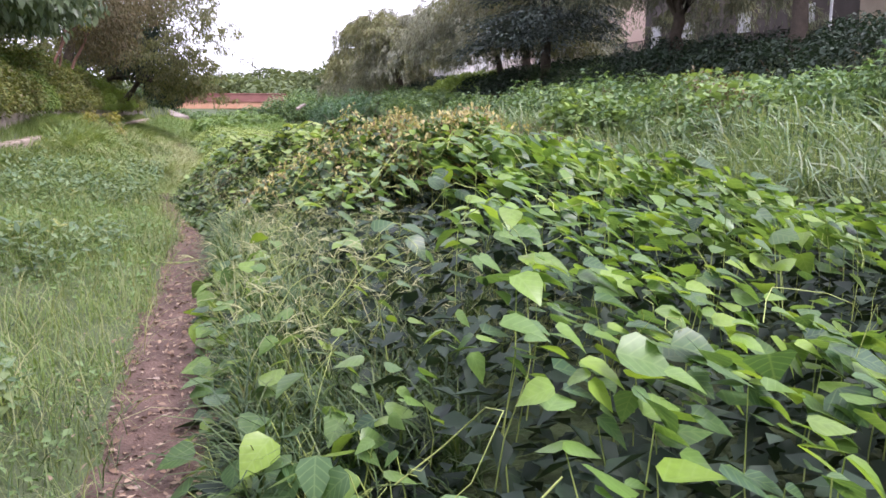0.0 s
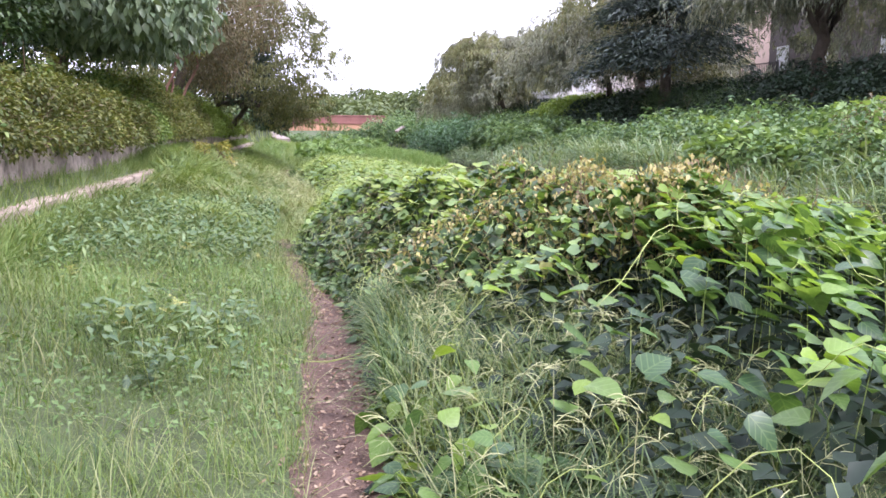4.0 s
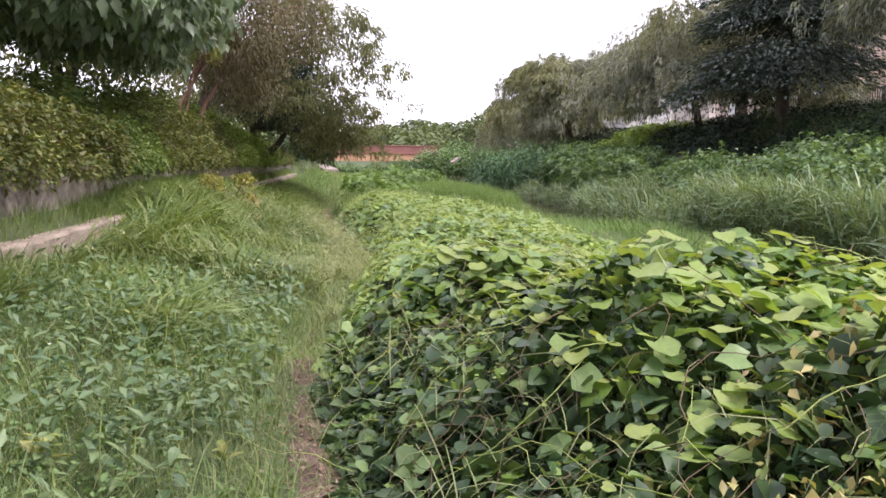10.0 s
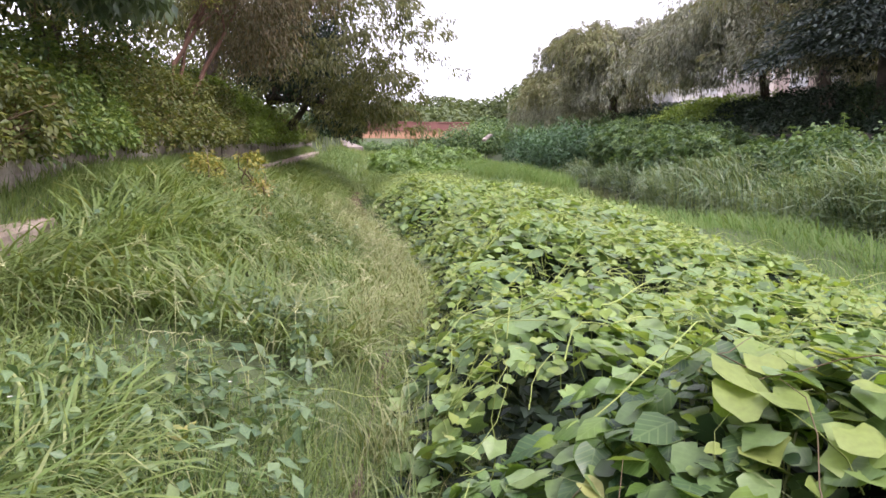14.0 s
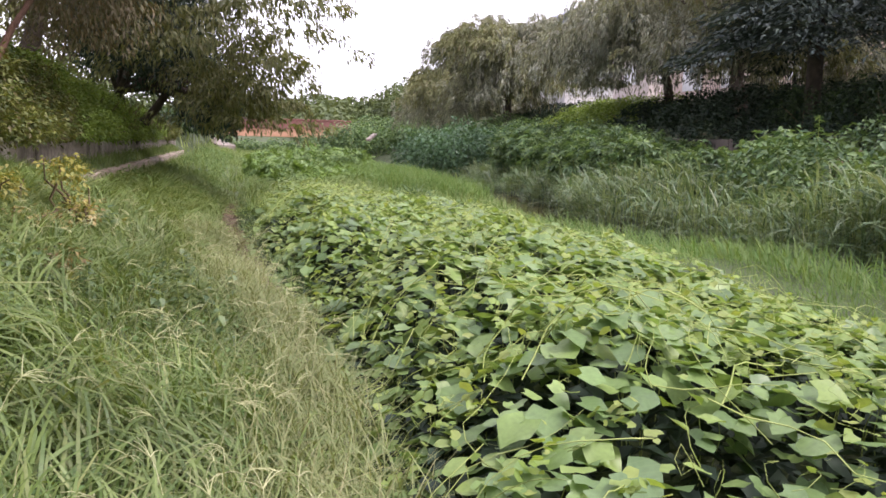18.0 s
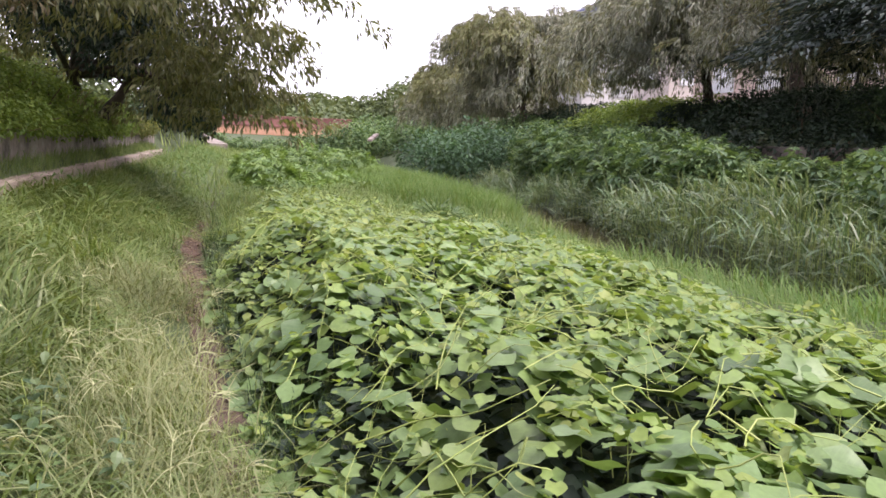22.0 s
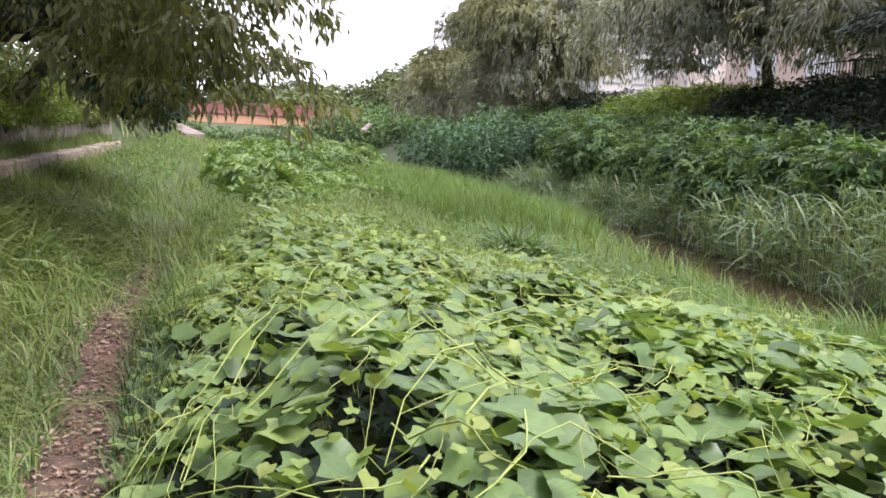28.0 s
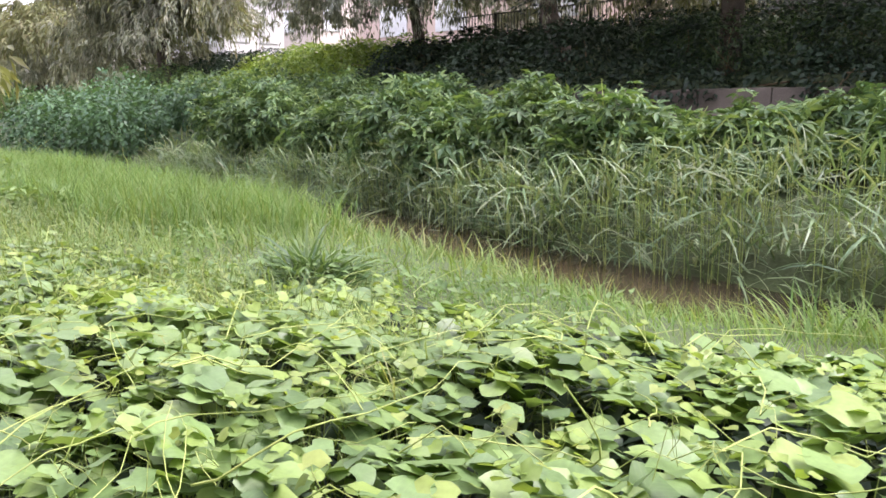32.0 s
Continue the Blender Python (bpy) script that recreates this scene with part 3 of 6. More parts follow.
ground = thing("ground", "uneven earth of an overgrown river bank", "ground", kind="structure",
               data=raw_mesh("ground", gv, np.stack([a0, a0 + 1, a0 + 1 + len(gx), a0 + len(gx)], 1), None, M_EARTH, True))

# trodden path, a narrow ribbon just above the ground
py = np.arange(-6, 80, 0.12)
across = np.linspace(-1, 1, 7)
half_w = 0.17 + 0.1 * lattice(py * 0.8, py * 0, 5) + 0.06 * lattice(py * 4, py * 0, 6)
half_w = half_w * np.interp(py, [-6, 7.5, 10, 12.5, 14.5, 23, 26, 29, 30.5, 32, 80], [1.1, 1.05, 0.75, 0.6, 0.04, 0.5, 0.75, 0.65, 0.3, 0.04, 0.04])
RX = path_x(py)[:, None] + across[None] * half_w[:, None]
RY = np.repeat(py[:, None], 7, 1)
RZ = land(RX, RY) + 0.02 * (1 - across[None] ** 4) - 0.004 + 0.014 * (lattice(RX * 11, RY * 11, 8) - 0.5)
n7 = np.arange(len(py) - 1)[:, None] * 7 + np.arange(6)[None]
n7 = n7.ravel()
path_ob = thing("path", "narrow trodden path of reddish gravelly earth", "path", kind="structure",
                data=raw_mesh("path", np.stack([RX, RY, RZ], 2).reshape(-1, 3), np.stack([n7, n7 + 1, n7 + 8, n7 + 7], 1), None, M_PATH, True))

wy = np.linspace(-30, 82, 57)
wx = np.stack([channel(wy) + 4.9, channel(wy) + 7.75], 1)
wv = np.stack([wx, np.repeat(wy[:, None], 2, 1), np.full((57, 2), -0.36)], 2).reshape(-1, 3)
k2 = np.arange(56) * 2
water = thing("water", "shallow brown stream water between reeds", "stream", kind="structure",
              data=raw_mesh("water", wv, np.stack([k2, k2 + 1, k2 + 3, k2 + 2], 1), None, M_WATER))


# ---- plant makers ----
def on_land(x, y, lift=0.0):
    return np.stack([x, y, land(x, y) + lift], 1)


def spread(n_, x0, x1, y0, y1):
    return rng.uniform(x0, x1, n_), rng.uniform(y0, y1, n_)


def grass(name, label, x, y, length, material, parent=None, shapes=BLADE, lean=0.45, width=1.0, lift=0.0, wind=None):
    n_ = len(x)
    yaw = rng.uniform(0, 2 * np.pi, n_)
    if wind is not None:
        yaw = np.where(rng.random(n_) < 0.6, rng.normal(wind, 0.7, n_), yaw)
    pitch = np.pi / 2 - np.abs(rng.normal(0, lean, n_))
    size = np.stack([length * width, length, length], 1)
    me = scatter_mesh(name, shapes, on_land(x, y, lift - 0.02), frames(yaw, pitch, rng.normal(0, 0.3, n_)), size, material)
    if parent:
        return under(name, me, parent, label, "stuff")
    return thing(name, label, "grass", kind="stuff", data=me)


def blobs_points(blobs, n_, shell=0.35, rough=0.35, seed=0):
    """Points near the skins of ellipsoids (x, y, z, rx, ry, rz), those inside another one left out; and outward normals."""
    b = np.array(blobs, float)
    area = (b[:, 3] * b[:, 4] + b[:, 4] * b[:, 5] + b[:, 3] * b[:, 5])
    k = rng.choice(len(b), n_, p=area / area.sum())
    d = rng.normal(size=(n_, 3))
    d /= np.linalg.norm(d, axis=1)[:, None]
    bump = lattice(d[:, 0] * 3 + k * 7.3, d[:, 1] * 3 + d[:, 2] * 2.1, seed)
    r = (1 - shell * rng.random(n_) ** 1.5) * (1 - rough * bump)
    p = b[k, :3] + d * b[k, 3:] * r[:, None]
    keep = np.ones(n_, bool)
    for q in range(len(b)):
        e = (p - b[q, :3]) / b[q, 3:]
        keep &= ~((np.einsum("ij,ij->i", e, e) < (0.62 * (1 - rough * 0.5)) ** 2) & (k != q))
    nrm = d / b[k, 3:]
    nrm /= np.linalg.norm(nrm, axis=1)[:, None]
    return p[keep], nrm[keep]


def leaf_skin(name, shapes, blobs, n_, size, material, shell=0.35, rough=0.35, droop=0.3, seed=0, floor=None):
    """Leaves on the skins of ellipsoids, facing out and up."""
    p, nrm = blobs_points(blobs, n_, shell, rough, seed)
    if floor is not None:
        ok = p[:, 2] > land(p[:, 0], p[:, 1]) + floor
        p, nrm = p[ok], nrm[ok]
    m = len(p)
    yaw = np.arctan2(-nrm[:, 0], nrm[:, 1]) + rng.normal(0, 0.9, m)
    pitch = -droop + rng.normal(0, 0.45, m) + 0.3 * nrm[:, 2]
    s = size * rng.uniform(0.65, 1.35, m)
    return scatter_mesh(name, shapes, p, frames(yaw, pitch, rng.normal(0, 0.5, m)), s, material)


def arc(p0, p1, sag=0.0, n_=7, wob=0.0):
    t = np.linspace(0, 1, n_)[:, None]
    p = np.array(p0)[None] * (1 - t) + np.array(p1)[None] * t
    p[:, 2] += sag * 4 * (t * (1 - t))[:, 0]
    p[1:-1] += rng.normal(0, wob, (n_ - 2, 3)) if wob else 0
    return p


def weeping_tree(name, label, base, height, radius, strands, leaf_mat, bark, leaf=0.1, hang=(1.2, 3.2), low=1.2, trunk=0.3, stretch=(1, 1), lean=(0, 0), per=26, shapes=SLIM, limbs=9, group="", flat=0.55, boughs=60, extra=(), accent=None, accent_share=1):
    """A tree with arching limbs and hanging strands of narrow leaves."""
    bx, by = base
    bz = float(land(bx, by))
    root = thing(name, label, "tree", group, at=(bx, by, bz))
    top = np.array([bx + lean[0], by + lean[1], bz + height * 0.45])
    tr = arc((bx, by, bz - 0.2), top, 0, 8, 0.05)
    under("trunk", tubes_mesh("trunk", [(tr, trunk, trunk * 0.6)], bark, 10), root)
    tips = []
    for i in range(limbs):
        a = 2 * np.pi * (i + rng.uniform(-0.3, 0.3)) / limbs
        rr = rng.uniform(0.45, 0.8)
        tip = np.array([top[0] + math.cos(a) * radius * rr * stretch[0], top[1] + math.sin(a) * radius * rr * stretch[1], bz + height * rng.uniform(0.62, 0.9)])
        start = tr[rng.integers(4, 8)]
        limb = arc(start, tip, height * 0.08, 8, 0.08)
        lb = under("limb", tubes_mesh("limb", [(limb, trunk * 0.42, 0.03)], bark, 7), root)
        tips.append(limb)
    nb = boughs
    ba = rng.uniform(0, 2 * np.pi, nb)
    br = np.sqrt(rng.uniform(0.0, 1, nb)) * rng.uniform(0.8, 1.12, nb)
    bxs, bys = np.cos(ba) * br * radius * stretch[0], np.sin(ba) * br * radius * stretch[1]
    bzs = bz + height * (flat + (1 - flat) * np.sqrt(np.clip(1 - (br / 1.15) ** 2, 0, 1))) * rng.uniform(0.78, 1.08, nb)
    inner = rng.random(nb) < 0.35
    bzs = np.where(inner, bzs - height * rng.uniform(0.12, 0.35, nb), bzs)
    wide = radius * rng.uniform(0.12, 0.26, nb)
    if len(extra):
        q = np.array(extra, float)
        bxs, bys, bzs = np.concatenate([bxs, q[:, 0] - top[0]]), np.concatenate([bys, q[:, 1] - top[1]]), np.concatenate([bzs, q[:, 2]])
        wide = np.concatenate([wide, rng.uniform(0.35, 0.6, len(q))])
        nb = len(bxs)
    floor_z = np.full(nb, bz + low)
    if len(extra):
        floor_z[boughs:] = q[:, 3]
    k = rng.integers(0, nb, strands)
    n_ = strands
    off = rng.normal(0, 1, (n_, 2)) * wide[k][:, None]
    dist = np.hypot(off[:, 0], off[:, 1])
    ex, ey = bxs[k] + off[:, 0], bys[k] + off[:, 1]
    sz = bzs[k] - 0.55 * np.minimum(dist, 1.6 * wide[k]) ** 2 / wide[k] + rng.normal(0, 0.1, n_)
    a = np.arctan2(off[:, 1] + 0.35 * bys[k] / radius, off[:, 0] + 0.35 * bxs[k] / radius)
    ln = rng.uniform(hang[0], hang[1], n_) * (0.35 + 0.65 * rng.random(nb)[k])
    side = k % 5 < accent_share
    end = np.maximum(sz - ln, floor_z[k] + 1.6 * rng.random(n_) ** 2 + 0.9 * lattice(ex * 0.7, ey * 0.7, 17))
    ln = np.maximum(sz - end, 0.2)
    out = np.stack([np.cos(a), np.sin(a)], 1) * rng.uniform(0.1, 0.5, n_)[:, None]
    t = rng.random((n_, per))
    px = top[0] + ex[:, None] + out[:, :1] * ln[:, None] * np.sqrt(t) + rng.normal(0, 0.09, (n_, per))
    py_ = top[1] + ey[:, None] + out[:, 1:] * ln[:, None] * np.sqrt(t) + rng.normal(0, 0.09, (n_, per))
    pz = sz[:, None] + 0.15 * ln[:, None] * np.sin(t * 3) - ln[:, None] * t ** 1.3
    p = np.stack([px, py_, pz], 2).reshape(-1, 3)
    m = len(p)
    yaw = np.repeat(a - np.pi / 2, per) + rng.normal(0, 0.8, m)
    rot = frames(yaw, -0.4 - 0.85 * t.ravel() + rng.normal(0, 0.3, m), rng.normal(0, 0.6, m))
    sc = leaf * rng.uniform(0.7, 1.4, m)
    if accent:
        one = np.repeat(side, per)
        under("crown", scatter_mesh("crown", shapes, p[one], rot[one], sc[one], accent), root, "yellowing boughs", "")
        p, rot, sc = p[~one], rot[~one], sc[~one]
    under("crown", scatter_mesh("crown", shapes, p, rot, sc, leaf_mat), root, "", "")
    few = rng.choice(n_, min(n_, 260), replace=False)
    tw = []
    for i in few:
        q = np.linspace(0, 1, 5)
        tw.append((np.stack([top[0] + ex[i] + out[i, 0] * ln[i] * np.sqrt(q), top[1] + ey[i] + out[i, 1] * ln[i] * np.sqrt(q), sz[i] + 0.15 * ln[i] * np.sin(q * 3) - ln[i] * q ** 1.3], 1), 0.012, 0.004))
    under("twig_mass", tubes_mesh("twig_mass", tw, bark, 3), root, "", "stuff")
    return root


def bush(name, label, blobs, n_, size, material, shapes=SMALL, stem=M_BROWNSTEM, category="bush", group="", droop=0.3, shell=0.4, rough=0.35, floor=0.0, behind=99.0):
    """A shrub: stems from the ground, a skin of leaves."""
    b = np.array(blobs)
    cx, cy = b[:, 0].mean(), b[:, 1].mean()
    root = thing(name, label, category, group, at=(cx, cy, float(land(cx, cy))))
    st = []
    for q in b:
        for _ in range(3):
            x0, y0 = min(q[0] + rng.normal(0, q[3] * 0.25), behind), q[1] + rng.normal(0, q[4] * 0.25)
            st.append((arc((x0, y0, float(land(x0, y0)) - 0.05), q[:3] + rng.normal(0, 0.35, 3) * q[3:], 0, 5, 0.03), 0.022, 0.006))
    under("stem_mass", tubes_mesh("stem_mass", st, stem, 4), root, "", "stuff")
    under("foliage", leaf_skin("foliage", shapes, blobs, n_, size, material, shell, rough, droop, int(cx * 10) % 40, floor), root, "", "stuff")
    return root

# ---- left side: two low retaining walls ----
wall_low = thing("wall_lower", "low retaining wall of pinkish weathered stone blocks", "wall", kind="structure", at=(-3.32, 26, 0.4))
wall_up = thing("wall_upper", "low stained concrete retaining wall under a hedge", "wall", kind="structure", at=(-3.73, 24, 0.9))
yb = -4.0
while yb < 47:
    wdt = random.uniform(2.2, 2.8)
    under("panel", box_mesh("panel", (-3.85, yb, 0.6), (-3.6 + random.uniform(-0.01, 0.01), yb + wdt - 0.012, 1.47 + random.uniform(-0.02, 0.02)), M_CONCRETE, 0.015, 0.006), wall_up)
    yb += wdt


def hedge_top(y):
    return np.interp(y, [-6, 4, 9, 13, 16, 20, 24, 28, 32, 37, 41, 45, 48], [2.1, 2.3, 2.6, 2.9, 2.8, 2.85, 3.05, 3.15, 2.9, 2.75, 2.45, 2.0, 1.5])


for i, y0 in enumerate(np.arange(-4, 47, 2.6)):
    t = float(hedge_top(y0))
    front = []
    for _ in range(12):
        f = random.random() ** 1.2
        front.append((-3.52 - 0.42 * f + random.uniform(-0.12, 0.12), y0 + random.uniform(-1.5, 1.5), 1.5 + (t - 2.2) * f + random.uniform(-0.08, 0.12), random.uniform(0.3, 0.46), random.uniform(0.4, 0.7), random.uniform(0.26, 0.42)))
    for q in range(7):
        front.append((-3.44 + random.uniform(-0.06, 0.05), y0 - 1.3 + 0.38 * q + random.uniform(-0.12, 0.12), 1.47 + random.uniform(-0.06, 0.1), random.uniform(0.2, 0.3), random.uniform(0.24, 0.4), random.uniform(0.2, 0.28)))
    # between y 28 and 41 sunlight is painted in with brighter leaves
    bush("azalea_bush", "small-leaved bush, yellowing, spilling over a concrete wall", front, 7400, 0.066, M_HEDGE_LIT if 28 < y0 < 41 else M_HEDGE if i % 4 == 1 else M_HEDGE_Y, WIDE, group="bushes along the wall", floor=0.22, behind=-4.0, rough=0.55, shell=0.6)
    back = []
    for _ in range(11):
        f = random.random()
        back.append((-4.15 - 0.7 * f + random.uniform(-0.2, 0.2), y0 + random.uniform(-1.5, 1.5), t - 0.35 - 0.75 * (1 - f) + random.uniform(-0.15, 0.1), random.uniform(0.4, 0.7), random.uniform(0.5, 0.9), random.uniform(0.35, 0.55)))
    back.append((-5.6, y0, t - 0.6, 1.2, 1.8, 0.9))
    # beyond y 28 the brighter leaf colour again stands in for sunlight
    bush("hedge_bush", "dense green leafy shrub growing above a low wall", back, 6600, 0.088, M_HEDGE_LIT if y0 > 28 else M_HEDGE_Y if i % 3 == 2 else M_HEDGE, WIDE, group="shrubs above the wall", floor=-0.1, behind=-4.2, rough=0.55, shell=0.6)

bush("dark_hedge_block", "dark clipped hedge block between shrubs", [(-5.2, 15.5, 2.9, 0.9, 1.3, 0.75), (-5.4, 13.6, 2.7, 0.9, 1.0, 0.7)], 7000, 0.06, M_DARK_SHADED, SMALL, category="hedge")
# yellow and orange shrub on the slope below the wall
bush("yellow_shrub", "yellow-green shrub with orange and brown lower twigs", [(-3.25 + random.uniform(0, 0.9), 20.9 + random.uniform(0, 2.2), random.uniform(0.7, 1.2), random.uniform(0.22, 0.38), random.uniform(0.25, 0.45), random.uniform(0.18, 0.3)) for _ in range(9)], 2300, 0.055, M_YELLOW, SMALL, rough=0.6, shell=0.8)
bush("orange_shrub", "dry orange-brown leafy shrub beside a yellow one", [(-2.8 + random.uniform(0, 0.9), 20.9 + random.uniform(0, 2.3), random.uniform(0.4, 0.72), random.uniform(0.18, 0.32), random.uniform(0.22, 0.4), random.uniform(0.14, 0.24)) for _ in range(7)], 1300, 0.05, M_ORANGE, SMALL, rough=0.6, shell=0.8)

# left trees
def broad_tree(name, label, base, blobs, n_, size, leaf_mat, bark, shapes, trunk=0.2, droop=0.7, stems=1, shell=0.6, rough=0.4):
    bx, by = base
    bz = float(land(bx, by))
    root = thing(name, label, "tree", at=(bx, by, bz))
    b = np.array(blobs, float)
    mid = b[:, :3].mean(0)
    for s in range(stems):
        fork = np.array([bx + (mid[0] - bx) * 0.5 + rng.normal(0, 0.3), by + (mid[1] - by) * 0.5 + rng.normal(0, 0.4), bz + (mid[2] - bz) * 0.6])
        under("trunk", tubes_mesh("trunk", [(arc((bx + rng.normal(0, 0.12), by + rng.normal(0, 0.2), bz - 0.2), fork, 0, 7, 0.04), trunk, trunk * 0.6)], bark, 9), root)
        for q in b:
            if rng.random() < 1.3 / stems + 0.3:
                under("limb", tubes_mesh("limb", [(arc(fork, q[:3] + rng.normal(0, 0.2, 3) * q[3:], 0.3, 7, 0.07), trunk * 0.45, 0.02)], bark, 6), root)
    under("crown", leaf_skin("crown", shapes, blobs, n_, size, leaf_mat, shell, rough, droop, int(bx + by) % 30), root)
    return root


bush("evergreen_shrub", "tall dark evergreen shrub rising behind the hedge", [(-4.5, 14.2, 3.3, 0.8, 1.0, 1.0), (-4.7, 12.4, 3.6, 0.9, 1.3, 1.3), (-4.8, 10.2, 3.5, 1.0, 1.4, 1.4), (-5.0, 13.6, 4.6, 0.9, 1.3, 0.9), (-4.8, 7.6, 3.2, 1.0, 1.5, 1.2), (-5.9, 16.6, 3.9, 1.0, 1.6, 1.2), (-5.9, 19.6, 4.2, 1.0, 1.8, 1.5), (-5.9, 23.0, 4.4, 1.0, 2.0, 1.6), (-5.8, 26.8, 4.4, 1.1, 2.0, 1.6)], 27000, 0.1, M_EVERGREEN, WIDE, category="shrub", rough=0.5, shell=0.6)
broad_tree("broadleaf_tree", "tree with large dark drooping leaves over the hedge", (-6.4, 17.5), [(-5.0, 15.5, 4.7, 1.9, 2.1, 1.7), (-4.0, 18.0, 4.5, 1.8, 1.9, 1.6), (-3.2, 20.0, 4.2, 1.3, 1.7, 1.3), (-4.0, 22.0, 4.6, 1.8, 2.1, 1.7), (-6.2, 12, 5.0, 2.0, 2.4, 1.7), (-5.2, 19.5, 6.3, 2.4, 2.8, 1.8), (-6.5, 8.5, 5.3, 1.9, 2.4, 1.6), (-5.2, 21.5, 3.9, 1.1, 2.0, 0.8), (-4.9, 24.5, 4.2, 1.2, 1.8, 1.0), (-5.6, 18.2, 3.8, 1.1, 1.8, 0.7), (-4.6, 24, 5.6, 1.6, 1.8, 1.3)], 30000, 0.2, M_BIGLEAF, M_REDBARK, SMALL, 0.2, 0.9, 2)
for bx, by, bz in ((-4.1, 20.2, 3.75), (-3.3, 22.6, 3.9), (-3.0, 23.0, 3.5), (-3.6, 19.2, 4.3)):
    c = thing("seed_cluster", "hanging yellow-green seed cluster among large dark leaves", "seeds", "seed clusters on the tree", at=(bx, by, bz))
    p_, q_ = blobs_points([(bx, by, bz, 0.2, 0.22, 0.3)], 420, 1.0, 0.4)
    under("seed_mass", scatter_mesh("seed_mass", WIDE, p_, frames(rng.uniform(0, 6.3, len(p_)), rng.normal(0, 0.6, len(p_)), rng.normal(0, 0.6, len(p_))), rng.uniform(0.03, 0.05, len(p_)), M_YELLOW), c, "", "stuff")
    under("stalk", tubes_mesh("stalk", [(arc((bx - 0.1, by, bz + 0.75), (bx, by, bz - 0.15), 0, 5, 0.02), 0.008, 0.004)], M_STEM, 5), c)
weeping_tree("willow_tree", "leaning tree with long drooping olive leaves over the grass", (-5.2, 31.0), 7.6, 3.5, 1800, M_WILLOW, M_BARK, 0.125, (0.7, 2.2), 2.1, 0.2, (0.95, 1.25), (1.0, 0.6), 20, CHIP, 10, flat=0.5, boughs=34, extra=((-0.3, 30.2, 5.6, 4.3), (0.1, 31.0, 4.9, 3.6), (-0.9, 30.8, 5.9, 4.5), (-0.2, 29.6, 4.6, 3.4), (-1.6, 30.0, 6.0, 4.6), (-1.2, 31.8, 5.2, 4.0), (-1.3, 31.5, 2.7, 1.7), (-0.9, 32.2, 2.6, 1.6), (-0.5, 31.6, 2.5, 1.6), (-0.25, 32.4, 2.5, 1.7), (-0.3, 31, 3.0, 2.1), (-1.7, 33, 2.5, 1.8), (0.2, 29.8, 3.8, 2.9), (-0.6, 31, 3.6, 2.8), (-0.7, 32.4, 3.4, 2.8), (-1.3, 32, 3.4, 2.7), (-1.9, 33, 3.2, 2.5), (-1.0, 29.5, 4.1, 3.1), (-2.4, 31, 3.6, 2.9), (-1.4, 30.5, 3.9, 3.0), (-1.3, 33.5, 3.0, 2.3), (-2.4, 29.5, 3.8, 3.1)))
broad_tree("russet_tree", "tree with thin reddish-brown twigs and sparse leaves", (-4.6, 25.5), [(-2.8, 26.5, 4.6, 1.4, 1.7, 1.5), (-1.9, 28.5, 5.1, 1.3, 1.6, 1.6), (-3.1, 27.5, 3.6, 1.4, 1.8, 1.3), (-3.6, 29.5, 4.2, 1.3, 1.6, 1.5), (-3.0, 26.0, 5.8, 1.4, 1.6, 1.2)], 26000, 0.1, M_RUSSET, M_REDBARK, SLIM, 0.06, 0.8, 3)
broad_tree("evergreen_tree", "dense dark evergreen with small leaves hanging towards the grass", (-3.9, 36.5), [(-3.2, 36.5, 3.7, 1.5, 2.0, 1.1), (-2.0, 36.8, 3.0, 1.0, 1.5, 1.1), (-3.0, 39, 4.2, 1.9, 2.2, 1.5), (-3.4, 35, 4.2, 1.6, 2.0, 1.4), (-2.4, 34, 4.6, 1.6, 2, 1.5), (-4.6, 43, 4.6, 2.6, 3.2, 2.0), (-1.65, 36, 2.2, 0.7, 1.0, 0.75), (-1.5, 37.6, 2.0, 0.7, 1.2, 0.8), (-1.5, 35.2, 2.8, 0.7, 1.0, 0.8), (-1.8, 35.5, 1.95, 0.5, 0.9, 0.65), (-1.25, 35.0, 2.0, 0.45, 0.8, 0.62), (-2.3, 36.6, 2.1, 0.5, 0.8, 0.6), (-3.4, 31.5, 3.7, 1.2, 1.7, 1.2), (-2.7, 33.3, 3.4, 1.1, 1.5, 1.2)], 48000, 0.1, M_DARK_SHADED, M_BARK, WIDE, 0.15, 0.5, 2)
broad_tree("background_tree", "tall leafy tree behind the hedge", (-9, 33), [(-8, 30, 6, 3.4, 4.4, 3), (-8.6, 38, 6.5, 3.4, 4.4, 3.4), (-9.5, 22, 6, 3, 4, 3), (-7.5, 46, 5.5, 3.4, 4.4, 3.4), (-10, 14, 6, 3, 4, 3)], 26000, 0.2, M_WILLOW, M_BARK, WIDE, 0.25, 0.6, 2)

broad_tree("roadside_tree", "reddish-trunked tree standing above the hedge", (-5.4, 12.6), [(-5.6, 12.5, 5.8, 1.8, 2.2, 1.2), (-5.0, 10.5, 5.6, 1.5, 1.8, 1.1)], 5000, 0.18, M_BIGLEAF, M_REDBARK, SMALL, 0.15, 0.8, 2)

